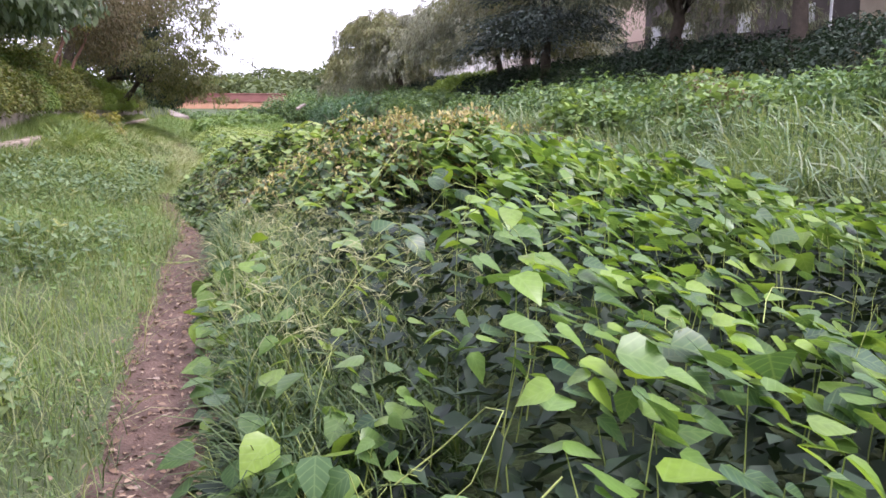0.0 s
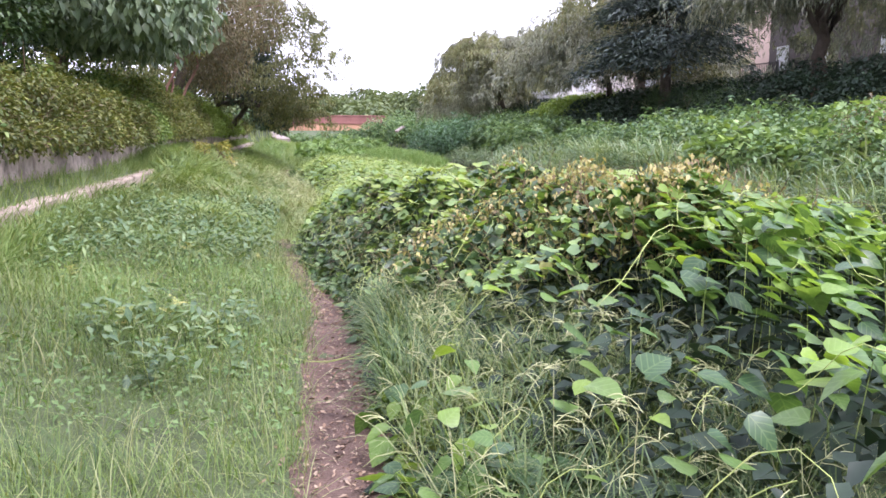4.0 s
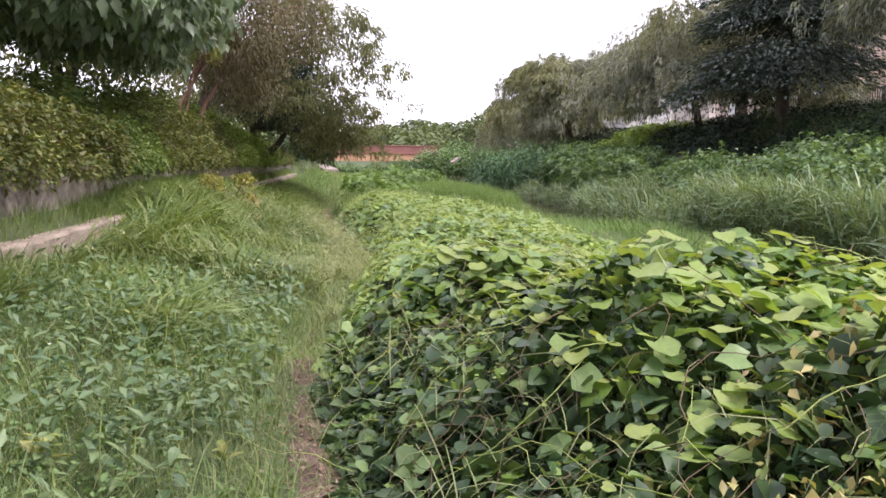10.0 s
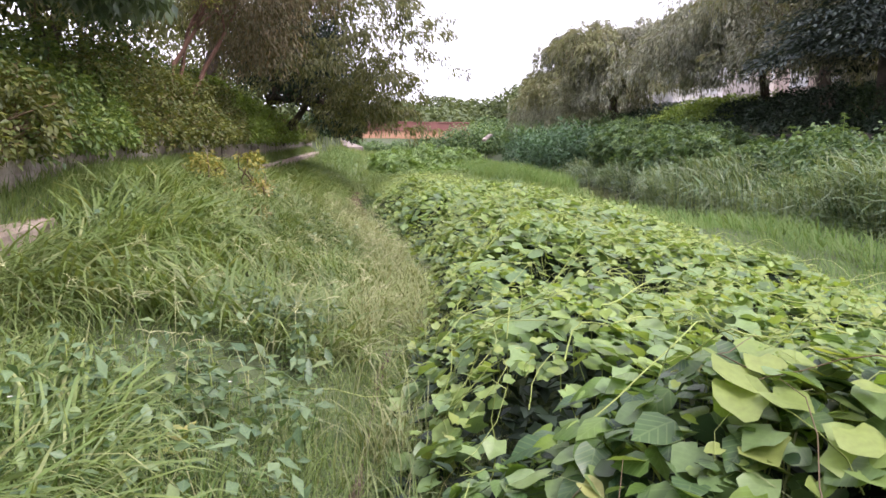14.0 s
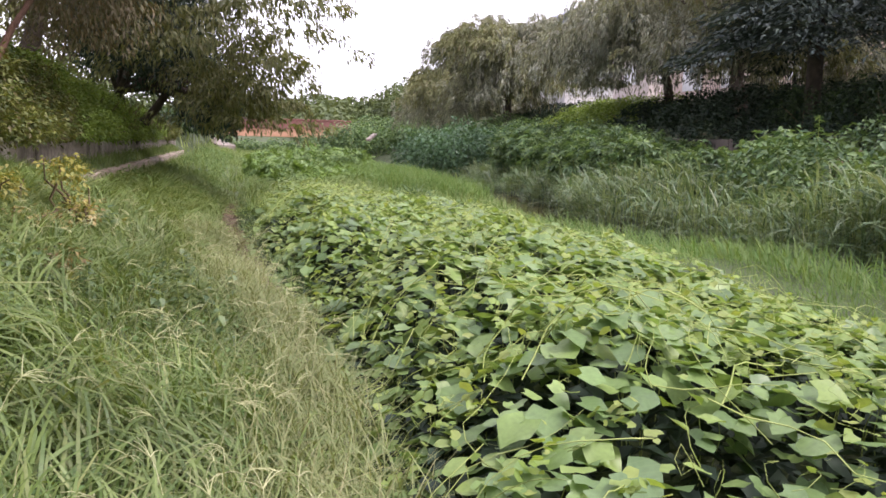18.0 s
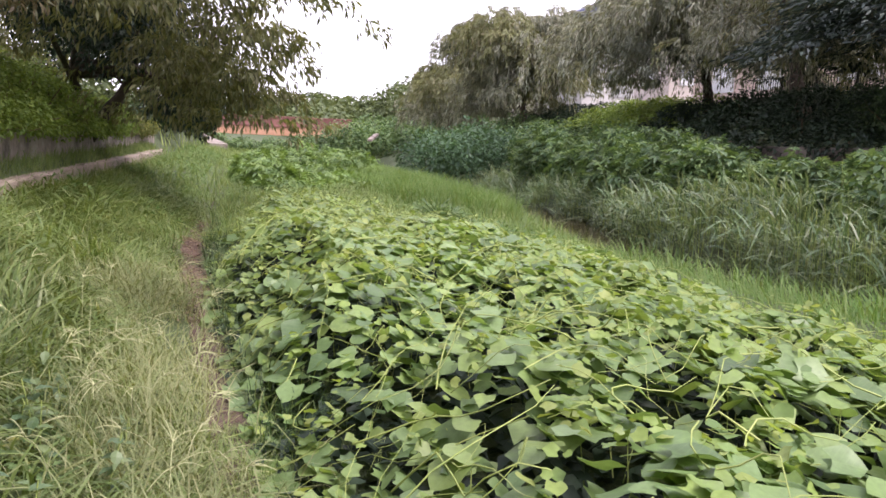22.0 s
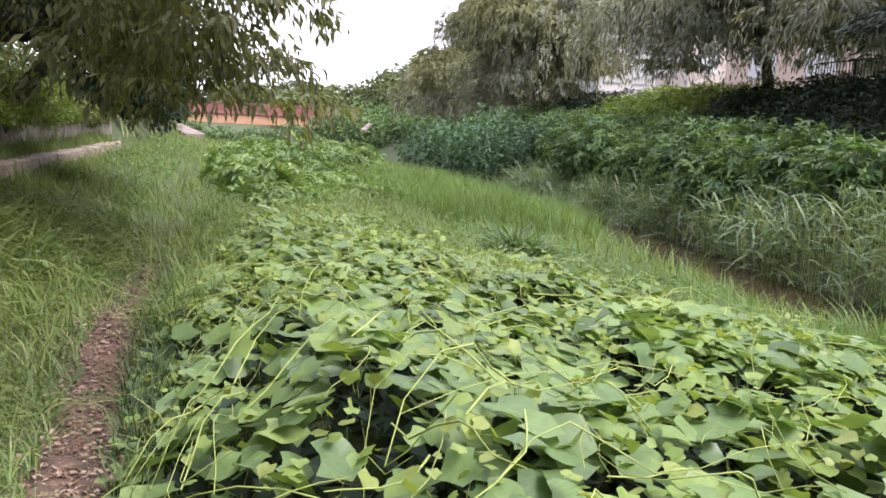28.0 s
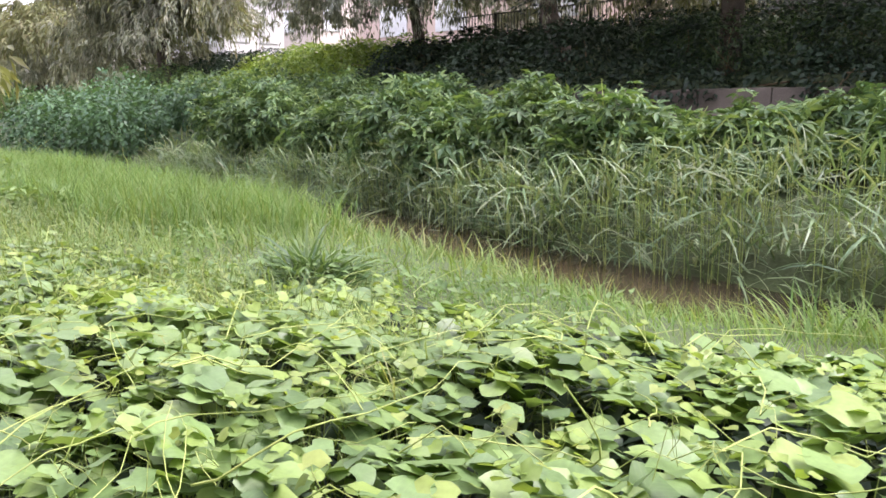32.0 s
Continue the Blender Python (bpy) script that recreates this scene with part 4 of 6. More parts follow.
# ---- right side: block walls in two tiers, dark hedges; tree shade painted into both ----
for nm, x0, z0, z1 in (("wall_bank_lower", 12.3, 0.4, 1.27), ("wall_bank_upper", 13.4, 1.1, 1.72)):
    w = thing(nm, "block retaining wall on the far bank, tree shade darkened into its stone", "wall", kind="structure", at=(x0 + 0.15, 35, z0))
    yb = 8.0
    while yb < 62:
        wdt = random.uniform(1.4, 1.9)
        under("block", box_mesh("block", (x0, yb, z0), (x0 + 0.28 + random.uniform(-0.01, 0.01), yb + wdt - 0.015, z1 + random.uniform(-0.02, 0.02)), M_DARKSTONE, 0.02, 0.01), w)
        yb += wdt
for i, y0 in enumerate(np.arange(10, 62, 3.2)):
    # sunlit stretch of the hedge gets a brighter leaf colour, the rest a shaded one
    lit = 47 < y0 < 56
    bush("bank_hedge", "clipped hedge on the far bank, sunlight painted bright into its leaves" if lit else "spreading hedge under far-bank trees, their shade painted dark into its leaves", [(15.2, y0, 2.4 + random.uniform(-0.2, 0.35), 1.4, random.uniform(1.4, 2.2), random.uniform(0.7, 1.0)), (16.6, y0 + 1, 2.9 + random.uniform(-0.2, 0.4), 1.4, random.uniform(1.4, 2.2), 0.8), (14.2, y0 + 0.6, 2.0, 0.9, 1.8, 0.6), (17.6, y0 - 0.5, 3.3, 1.1, 1.9, 0.6), (13.6, y0 + random.uniform(-1, 1), 1.75, 0.7, random.uniform(0.8, 1.6), 0.5)], 6500, 0.14, M_HEDGE_LIT if lit else M_DARK_SHADED, WIDE, category="hedge", group="hedges on the far bank")

# weeping trees of the far bank
weeping_tree("weeping_tree", "grey-green weeping tree with hanging branches on the far bank", (16.9, 27.2), 6.8, 3.9, 2000, M_SILVER, M_BARK, 0.2, (0.55, 1.68), -0.7, 0.28, (1.05, 1.0), (-0.2, -0.3), 30, HANG, 11, "weeping trees", accent=M_GREYLEAF, flat=0.3, boughs=48)
weeping_tree("weeping_tree", "high-crowned weeping tree with several dark stems", (17.2, 21.0), 8.0, 4.8, 1400, M_GREYLEAF, M_BARK, 0.22, (0.55, 1.4), 3.3, 0.28, (1, 1.1), (0.2, 0.3), 24, HANG, 9, "weeping trees", accent=M_OLIVE, flat=0.42, boughs=36)
weeping_tree("weeping_tree", "grey-green weeping tree with a dark trunk behind a hedge", (16.3, 40.2), 7.0, 4.6, 2300, M_GREYLEAF, M_BARK, 0.21, (0.65, 2.0), 0.25, 0.3, (0.95, 1.1), (0.2, 1.6), 30, HANG, 10, "weeping trees", accent=M_OLIVE, flat=0.32, boughs=49)
weeping_tree("weeping_tree", "broad weeping tree with olive hanging branches", (13.9, 59.4), 7.0, 3.5, 2500, M_GREYLEAF, M_BARK, 0.26, (0.66, 2.2), -0.9, 0.3, (1, 1.1), (-0.4, 0), 28, HANG, 10, "weeping trees", accent=M_OLIVE, flat=0.35, boughs=38)
weeping_tree("weeping_tree", "weeping tree tinged with brown behind another", (14.6, 70.0), 5.5, 3.7, 1500, M_GREYLEAF, M_BARK, 0.32, (0.6, 1.8), -0.6, 0.3, (1, 1.1), (-0.4, 0), 22, HANG, 9, "weeping trees", accent=M_OLIVE, accent_share=2, flat=0.38, boughs=30)
weeping_tree("weeping_tree", "slender weeping tree beside a larger one", (17.3, 47.2), 5.8, 4.2, 1900, M_GREYLEAF, M_BARK, 0.22, (0.8, 2.4), 0.1, 0.22, (1, 1), (-0.5, 0), 28, HANG, 8, "weeping trees", accent=M_SILVER, accent_share=2, flat=0.3, boughs=42)
weeping_tree("weeping_tree", "distant weeping tree tinged with brown", (15.8, 84), 4.6, 4.0, 1100, M_GREYLEAF, M_BARK, 0.4, (0.55, 1.68), -0.8, 0.3, (1, 1.1), (0, 0), 20, HANG, 9, "weeping trees", accent=M_OLIVE, flat=0.4, boughs=28)


def conifer(name, label, base, height, radius):
    bx, by = base
    bz = float(land(bx, by))
    root = thing(name, label, "tree", at=(bx, by, bz))
    under("trunk", tubes_mesh("trunk", [(arc((bx, by, bz - 0.2), (bx + 0.1, by, bz + height), 0, 9, 0.03), 0.26, 0.04)], M_BARK, 10), root)
    pos, yaw, pit, siz = [], [], [], []
    for k in range(210):
        f = rng.uniform(0.2, 1.0)
        a = rng.uniform(0, 2 * np.pi)
        ln = radius * (1.05 - f) ** 0.8 * rng.uniform(0.55, 1.15) + 0.4
        m = int(130 + 190 * ln / radius)
        t = rng.random(m) ** 0.7
        side = rng.normal(0, 0.28, m) * ln * (1 - 0.5 * t)
        pos.append(np.stack([bx + math.cos(a) * ln * t - math.sin(a) * side, by + math.sin(a) * ln * t + math.cos(a) * side, bz + f * height + 0.12 * ln * t - 0.34 * ln * t * t + rng.normal(0, 0.07, m)], 1))
        yaw.append(np.full(m, a - np.pi / 2) + np.sign(side) * 0.7 + rng.normal(0, 0.3, m))
        pit.append(rng.normal(-0.25, 0.2, m))
    pos, yaw, pit = np.concatenate(pos), np.concatenate(yaw), np.concatenate(pit)
    under("crown", scatter_mesh("crown", CHIP, pos, frames(yaw, pit, rng.normal(0, 0.4, len(pos))), rng.uniform(0.13, 0.28, len(pos)), M_CONIFER), root)
    return root


conifer("conifer", "dark layered conifer on the far bank", (14.9, 34.9), 11.5, 4.5)
bush("yew_bush", "spreading dark green bush above the block walls", [(14.6, 34.8, 2.6, 0.9, 1.6, 0.9), (15.4, 33.0, 2.8, 1.2, 1.5, 0.9), (14.5, 31.4, 2.5, 0.9, 1.5, 0.8), (15.4, 36.4, 2.9, 1.0, 1.4, 0.7), (14.9, 29.4, 2.6, 1.0, 1.5, 0.8)], 14000, 0.1, M_EVERGREEN, SLIM, category="bush", rough=0.5, shell=0.6)

# ---- shrubs and herbs of the stream's far side ----
def mass(name, label, spots, per, size, material, shapes, group, category="shrub"):
    for x, y, top, r in spots:
        top = top + {"palmate_shrub": 0.4, "bank_shrub": 0.35, "leafy_shrub": 0.4}.get(name, 0.0) + random.uniform(-0.3, 0.4)
        z0 = float(land(x, y))
        h = max(top - z0, 0.4)
        bush(name, label, [(x, y, z0 + h * 0.5, r, r, h * 0.52), (x + r * 0.5, y - r * 0.3, z0 + h * 0.4, r * 0.7, r * 0.7, h * 0.42), (x - r * 0.4, y + r * 0.5, z0 + h * 0.4, r * 0.7, r * 0.7, h * 0.44)], int(per * r), size, material, shapes, M_STEM, category, group, 0.35, 0.6, 0.5, 0.02)


mass("palmate_shrub", "tall leafy herb with hand-shaped leaves on the stream bank", [(8.6, 33.2, 1.35, 0.8), (9.0, 34.8, 1.5, 0.9), (8.5, 36.2, 1.3, 0.9), (9.6, 31.6, 1.3, 0.9), (10.4, 33.5, 1.35, 1.0), (9.2, 38.2, 1.35, 1.0), (10.6, 36.5, 1.5, 1.1), (9.4, 40.5, 1.4, 1.1), (11, 39.5, 1.6, 1.1), (9.2, 43, 1.5, 1.2), (11, 42.5, 1.7, 1.2), (9.8, 45.5, 1.6, 1.2), (10.2, 29.5, 1.3, 0.9), (11.2, 31, 1.3, 0.9)], 1300, 0.2, M_SHRUB, PALM, "herbs on the stream bank")
for cx, cy, cz, rx, ry, rz in ((9.6, 21.3, 1.4, 1.1, 1.3, 0.68), (9.2, 18.9, 1.0, 1.2, 1.4, 0.58), (9.4, 16.4, 1.05, 1.3, 1.6, 0.62), (8.2, 16.6, 1.2, 0.8, 1.0, 0.65), (9.8, 13.6, 1.3, 1.3, 1.6, 0.8), (11.3, 17.3, 1.7, 1.0, 1.2, 0.7)):
    bush("bank_creeper", "mound of broad pale green creeper leaves over bank shrubs", [(cx, cy, cz, rx, ry, rz), (cx + 0.5, cy - 0.8, cz - 0.25, rx * 0.7, ry * 0.7, rz * 0.8), (cx - 0.3, cy + 0.8, cz - 0.2, rx * 0.7, ry * 0.8, rz * 0.8)], 1000, 0.125, M_GOURD, GOURD, M_STEM, "creeper", "creeper mounds on the far bank", 0.15, 0.3, 0.45, 0.05)
mass("leafy_shrub", "rounded blue-green shrub beside the stream", [(8.3, 50.5, 2.0, 1.5), (9.5, 53, 2.1, 1.6), (7.6, 54.5, 1.8, 1.5), (10.8, 50, 1.9, 1.3), (9, 57, 1.9, 1.5)], 2600, 0.15, M_BUSHBLUE, SMALL, "shrubs beside the stream")
mass("bank_shrub", "rank leafy shrub on the far bank", [(8.7, 12.5, 1.5, 0.9), (9.3, 14.5, 1.7, 1.0), (8.6, 16.2, 1.5, 0.9), (9.5, 18.6, 1.8, 1.0), (8.7, 20.2, 1.6, 0.9), (8.9, 22.4, 1.6, 0.9), (9.8, 24.2, 1.7, 1.0), (8.6, 26.0, 1.5, 0.9), (10.0, 28.4, 1.6, 1.0), (11.0, 29.4, 1.6, 1.0), (9.8, 21.5, 1.75, 1.1), (11.2, 22.8, 1.7, 1.1), (8.8, 24.5, 1.5, 1.0), (9.0, 27.6, 1.8, 1.1), (10.6, 26, 1.6, 1.1), (10.2, 17, 1.6, 1.2), (11.5, 19.5, 1.7, 1.1), (10.6, 12.5, 1.7, 1.2), (11.5, 15, 1.8, 1.2), (12.2, 47.5, 2.2, 1.4), (12.5, 53, 2.4, 1.6), (13, 57, 2.6, 1.6), (11, 61, 2, 1.6), (12.6, 9.5, 2.1, 1.2), (12.4, 12, 2.0, 1.1), (12.7, 14.5, 2.2, 1.2), (12.5, 17, 2.1, 1.1), (12.6, 19.5, 2.2, 1.2), (12.4, 22, 2.0, 1.1), (12.7, 24.5, 2.2, 1.2), (12.5, 27, 2.0, 1.1), (12.4, 29.2, 1.8, 1.0), (12.3, 40.5, 1.9, 1.0), (12.5, 43, 2.1, 1.2), (12.5, 45.3, 2.2, 1.2), (12.4, 37.6, 1.7, 0.9), (12.4, 48, 2.2, 1.2)], 1900, 0.14, M_SHRUB, WIDE, "shrubs on the far bank")
mass("leafy_mound", "low tangle of leafy herbs with hand-shaped leaves beside the path", [(-0.3 + random.uniform(0, 3.4), 36.5 + 0.5 * q + random.uniform(-0.5, 0.5), random.uniform(0.3, 0.7) + 0.012 * q, random.uniform(0.7, 1.1)) for q in range(36)], 430, 0.21, M_MOUND, PALM, "mounds beside the path")
mass("far_bush", "rounded bush in front of the bridge", [(6.6, 76.5, 3.2, 1.7), (8.4, 77, 2.7, 1.6), (5.6, 78.5, 2.5, 1.2), (7.8, 80.5, 3.2, 1.6), (10.2, 80, 3.2, 1.8), (11.5, 83, 3.6, 2.0), (9.8, 86, 3.6, 2.2), (13, 85, 3.9, 2.2), (12, 78, 3.0, 1.8)], 1000, 0.24, M_SHRUB, WIDE, "bushes by the bridge")
mass("withered_shrub", "half-withered brownish thicket on the far bank", [(10.4, 15.6, 2.3, 0.8), (11.2, 17.2, 2.4, 0.9), (9.4, 13.2, 1.9, 0.6), (10.2, 19.6, 2.1, 0.6), (8.9, 22.4, 1.3, 0.8), (9.3, 24.0, 1.5, 0.9), (8.9, 25.7, 1.3, 0.7), (8.7, 20.9, 1.3, 0.7)], 1500, 0.1, M_RUSSET, SMALL, "thickets on the far bank")


mass("bank_thicket", "dense dark thicket on the bank beyond the wall", [(-4.3 + random.uniform(-0.6, 0.5), 48 + 2.6 * q + random.uniform(-0.6, 0.6), random.uniform(1.9, 2.9), random.uniform(1.2, 1.7)) for q in range(12)], 1300, 0.17, M_EVERGREEN, WIDE, "thickets on the bank")
mass("low_shrub", "low dark shrub at the foot of the bridge", [(-5.4, 80, 1.3, 1.3), (-3.2, 80.6, 1.4, 1.3), (-0.8, 80, 1.5, 1.4), (1.5, 80.5, 1.4, 1.3), (3.6, 80, 1.5, 1.4)], 700, 0.22, M_SHRUB, WIDE, "shrubs at the foot of the bridge")


def tuft():
    n_ = 1700
    cx, cy = 2.66, 31.45
    a = rng.uniform(0, 6.3, n_)
    r = 0.3 * np.sqrt(rng.random(n_))
    x, y = cx - np.sin(a) * r, cy + np.cos(a) * r
    ob = thing("grass_tuft", "dark rounded tuft of broad grass on the stream flat", "grass tuft", at=(cx, cy, float(land(cx, cy))))
    ln = rng.uniform(0.2, 0.46, n_) * (1.1 - 0.9 * r)
    up = rng.uniform(0, 0.24, n_) * (1 - (r / 0.34) ** 2)
    me = scatter_mesh("blades", RIBBON, on_land(x, y, -0.02) + np.stack([np.zeros(n_), np.zeros(n_), up], 1), frames(a + rng.normal(0, 1.2, n_), 1.35 - 1.6 * r - np.abs(rng.normal(0, 0.35, n_)), rng.normal(0, 0.6, n_)), np.stack([ln * 0.75, ln, ln], 1), M_SHRUB)
    under("blade_mass", me, ob, "", "stuff")


tuft()

def tall_herb(x, y, top):
    z0 = float(land(x, y))
    root = thing("tall_herb", "tall leafy herb standing above the bank shrubs", "herb", "tall herbs on the bank", at=(x, y, z0))
    st = arc((x, y, z0 - 0.05), (x + rng.normal(0, 0.08), y + rng.normal(0, 0.08), top), 0, 6, 0.015)
    under("stem", tubes_mesh("stem", [(st, 0.012, 0.005)], M_STEM, 5), root)
    for k in range(22):
        f = 0.35 + 0.65 * (k + 0.5) / 22
        c = st[0] * (1 - f) + st[-1] * f
        s = 0.3 * (1.25 - 0.85 * f) * rng.uniform(0.8, 1.2)
        q = frames(np.array([k * 2.4]), np.array([rng.normal(-0.15, 0.25)]), np.array([rng.normal(0, 0.3)]))
        under("leaf", scatter_mesh("leaf", PALM, np.array([c]), q, np.array([s]), M_SHRUB), root)


for hx, hy, ht in ((8.9, 34.6, 1.7), (8.9, 33.3, 1.52), (8.2, 35.9, 1.25), (9.4, 32.3, 1.4), (9.9, 36.6, 1.75), (10.4, 30.6, 1.5), (8.7, 29.2, 1.45), (9.0, 27.0, 2.1), (9.6, 22.0, 2.0), (10.0, 18.0, 2.0), (9.2, 38.8, 1.6), (10.6, 13.0, 2.0)):
    tall_herb(hx, hy, ht)

pole = thing("pole", "thin pale metal pole behind the hedge", "pole", at=(18.5, 21.2, float(land(18.5, 21.2))))
under("shaft", tubes_mesh("shaft", [(np.array([(18.5, 21.2, 3.2), (18.5, 21.2, 5.0), (18.5, 21.2, 7.5)]), 0.045, 0.04)], M_ALU, 8), pole)
under("cap", box_mesh("cap", (18.44, 21.14, 7.48), (18.56, 21.26, 7.56), M_ALU, 0.01), pole)

# ---- the tangle of creepers right of the path ----
EDGE_Y = [-4, 0, 6, 8.6, 10, 13, 16, 19, 22, 25, 28, 33, 36]
EDGE_L = [0.0, -0.05, -0.02, 0.1, -0.18, -0.5, -0.4, -0.05, -0.3, -0.65, -0.8, -0.75, -0.4]


def edge_l(y):
    return np.interp(y, EDGE_Y, EDGE_L)


def edge_r(y):
    return np.interp(y, [-4, 0, 7, 10, 12, 14, 17, 22, 27.4, 28.4, 29.5, 31, 33, 36], [6, 6, 5.4, 4.9, 4.4, 3.7, 3.5, 3.75, 3.9, 3.4, 2.95, 2.6, 2.1, 1.6])


def crest(y):
    return np.interp(y, [-4, 2, 4, 7, 9, 11, 13, 15, 20, 25, 30, 34, 36], [0.6, 0.62, 0.74, 0.95, 0.92, 0.8, 0.68, 0.6, 0.62, 0.6, 0.42, 0.3, 0.22])


def canopy(x, y):
    """Height of the creepers above the ground."""
    l, r = edge_l(y), edge_r(y)
    u = np.clip((x - l) / np.maximum(r - l, 0.1), 0, 1)
    run = np.interp(y, [-4, 2.5, 4.5, 6.5, 9, 12.5, 14, 24, 36], [0.9, 0.9, 1.6, 1.7, 1.4, 1.2, 0.8, 0.8, 0.7])
    rise = np.clip((x - l) / run, 0, 1) ** np.where(y < 8, 1.0, 0.7)
    fall = np.where(y > 13.5, 1 - 0.78 * u ** 1.6, 1 - 0.55 * u ** 4)
    h = crest(y) * rise * fall
    return h * (0.74 + 0.52 * lattice(x * 1.3, y * 1.3, 11)) + 0.2 * (lattice(x * 3.2, y * 3.2, 12) - 0.45) * rise


def l_side(y):
    return edge_l(y) + 0.9


def open_grass(x, y):
    """Where long grass stands in place of the creeper."""
    reach = np.interp(y, [1.5, 3.0, 4.2, 5.5, 6.5, 8.2, 8.9], [0.7, 1.0, 1.25, 1.5, 1.75, 1.75, 0.2])
    return (x < edge_l(y) + reach) & (lattice(x * 2.2, y * 2.2, 62) > 0.22) & (y > 1.5) & (y < 8.9) & ((x > edge_l(y) + 0.2) | (y > 6.0))


def creeper_leaves(n_, y0, y1, size):
    y = rng.uniform(y0, y1, n_) if y0 > 0 else np.where(rng.random(n_) < 0.5, rng.uniform(7.0, y1, n_), rng.uniform(y0, 8.0, n_))
    x = edge_l(y) - 0.12 + (edge_r(y) - edge_l(y) + 0.25) * rng.random(n_)
    x = np.where((y > 8.0) & (y < 12.4) & (x < 1.5) & (y0 < 0) & (rng.random(n_) < 0.9), x + 1.6, x)
    h = np.maximum(canopy(x, y), 0.05)
    z = land(x, y) + h * (1 - 0.3 * rng.random(n_) ** 2) + rng.normal(0, 0.02, n_)
    s = size(y) * np.clip(rng.lognormal(0, 0.3, n_), 0.4, 1.6)
    z = np.where((y < 8) & (x < l_side(y)) & (rng.random(n_) < 0.3), land(x, y) + 0.04, z)
    eps = 0.15
    gxs, gys = (canopy(x + eps, y) - canopy(x - eps, y)) / (2 * eps), (canopy(x, y + eps) - canopy(x, y - eps)) / (2 * eps)
    down = np.arctan2(gxs, -gys)
    steep = np.clip(np.hypot(gxs, gys), 0, 2)
    yaw = np.where(rng.random(n_) < np.clip(steep * 0.8, 0.1, 0.75), down + rng.normal(0, 0.6, n_), rng.normal(-1.75, 0.7, n_))
    pitch = -0.14 - 0.22 * np.minimum(steep, 1.3) + rng.normal(0, 0.2, n_)
    flat = (y < 8.2) & (x < 7)  # laid over by the wind, tips towards the stream
    yaw = np.where(flat, np.where(rng.random(n_) < 0.75, rng.normal(-1.75, 0.45, n_), yaw), yaw)
    pitch = np.where(flat, rng.normal(-0.2, 0.24, n_), pitch)
    thin = lattice(x * 3.7, y * 3.7, 19) > np.where(y < 8.2, 0.34, 0.3)
    k = ~open_grass(x, y) | (rng.random(n_) < np.interp(y, [1.5, 3.4, 5, 6.5], [0.2, 0.2, 0.18, 0.05]))
    k &= thin | (rng.random(n_) < 0.18)
    k &= (y < 30) | (rng.random(n_) < np.interp(y, [30, 34], [0.9, 0.3]))
    k &= (y < 13) | (x > edge_l(y) + 0.8) | (rng.random(n_) < 0.72)
    return np.stack([x, y, z], 1)[k], frames(yaw, pitch, rng.normal(0, 0.26, n_))[k], s[k]


def creeper_patch(name, label, n_, y0, y1, size, shapes, material, near, low):
    """A skin of broad leaves, smaller ones under it darkened to paint the shade of the gaps, and bare stalks."""
    root = thing(name, label, "creeper", at=(1.2, (y0 + y1) / 2, 0.05))
    pos, rot, s = creeper_leaves(n_, y0, y1, size)
    n_ = len(pos)
    cand = np.where((pos[:, 0] < near[1]) & (pos[:, 0] > near[0]) & (pos[:, 1] > near[2]) & (pos[:, 1] < near[3]) & (pos[:, 2] > land(pos[:, 0], pos[:, 1]) + 0.85 * canopy(pos[:, 0], pos[:, 1])))[0][:290]
    rest = np.ones(n_, bool)
    rest[cand] = False
    under("leaves", scatter_mesh("leaves", shapes, pos[rest], rot[rest], s[rest], material), root, "", "stuff")
    singles.append((root, shapes, material, pos[cand], rot[cand], s[cand]))
    # lower leaves take a near-black green: shade of the gaps put into colour
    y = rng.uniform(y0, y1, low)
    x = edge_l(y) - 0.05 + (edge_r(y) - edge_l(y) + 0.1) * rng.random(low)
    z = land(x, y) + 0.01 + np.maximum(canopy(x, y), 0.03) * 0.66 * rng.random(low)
    under("lower_leaves", scatter_mesh("lower_leaves", WIDE, np.stack([x, y, z], 1), frames(rng.uniform(0, 6.3, low), rng.normal(-0.2, 0.3, low), rng.normal(0, 0.3, low)), rng.uniform(0.09, 0.17, low), M_DARK_SHADED), root, "", "stuff")
    k = rng.choice(n_, 1400, replace=False)
    tip = pos[k]
    foot = tip + np.stack([rng.normal(0, 0.05, 1400), rng.normal(0, 0.05, 1400), -np.maximum(tip[:, 2] - land(tip[:, 0], tip[:, 1]), 0.05) * 0.8], 1)
    under("stalk_mass", tubes_mesh("stalk_mass", [(np.stack([foot[i], (foot[i] + tip[i]) / 2 + rng.normal(0, 0.02, 3), tip[i]]), 0.0035, 0.002) for i in range(1400)], M_STEM, 3), root, "", "stuff")
    return root


singles = []
creeper_patch("vine_patch", "rank tangle of broad-leaved creeper beside the path", 25000, -4.0, 13.8, lambda y: np.interp(y, [0, 3, 5, 7, 9, 13], [0.1, 0.1, 0.118, 0.135, 0.115, 0.1]), KUDZU, M_VINE, (0.2, 2.2, 1.5, 8), 26000)
creeper_patch("gourd_patch", "sprawling carpet of pale green lobed gourd leaves", 25000, 12.5, 38, lambda y: np.interp(y, [13, 18, 24, 30, 37], [0.08, 0.095, 0.1, 0.098, 0.08]), GOURD, M_GOURD, (-0.4, 2.0, 17, 27), 32000)


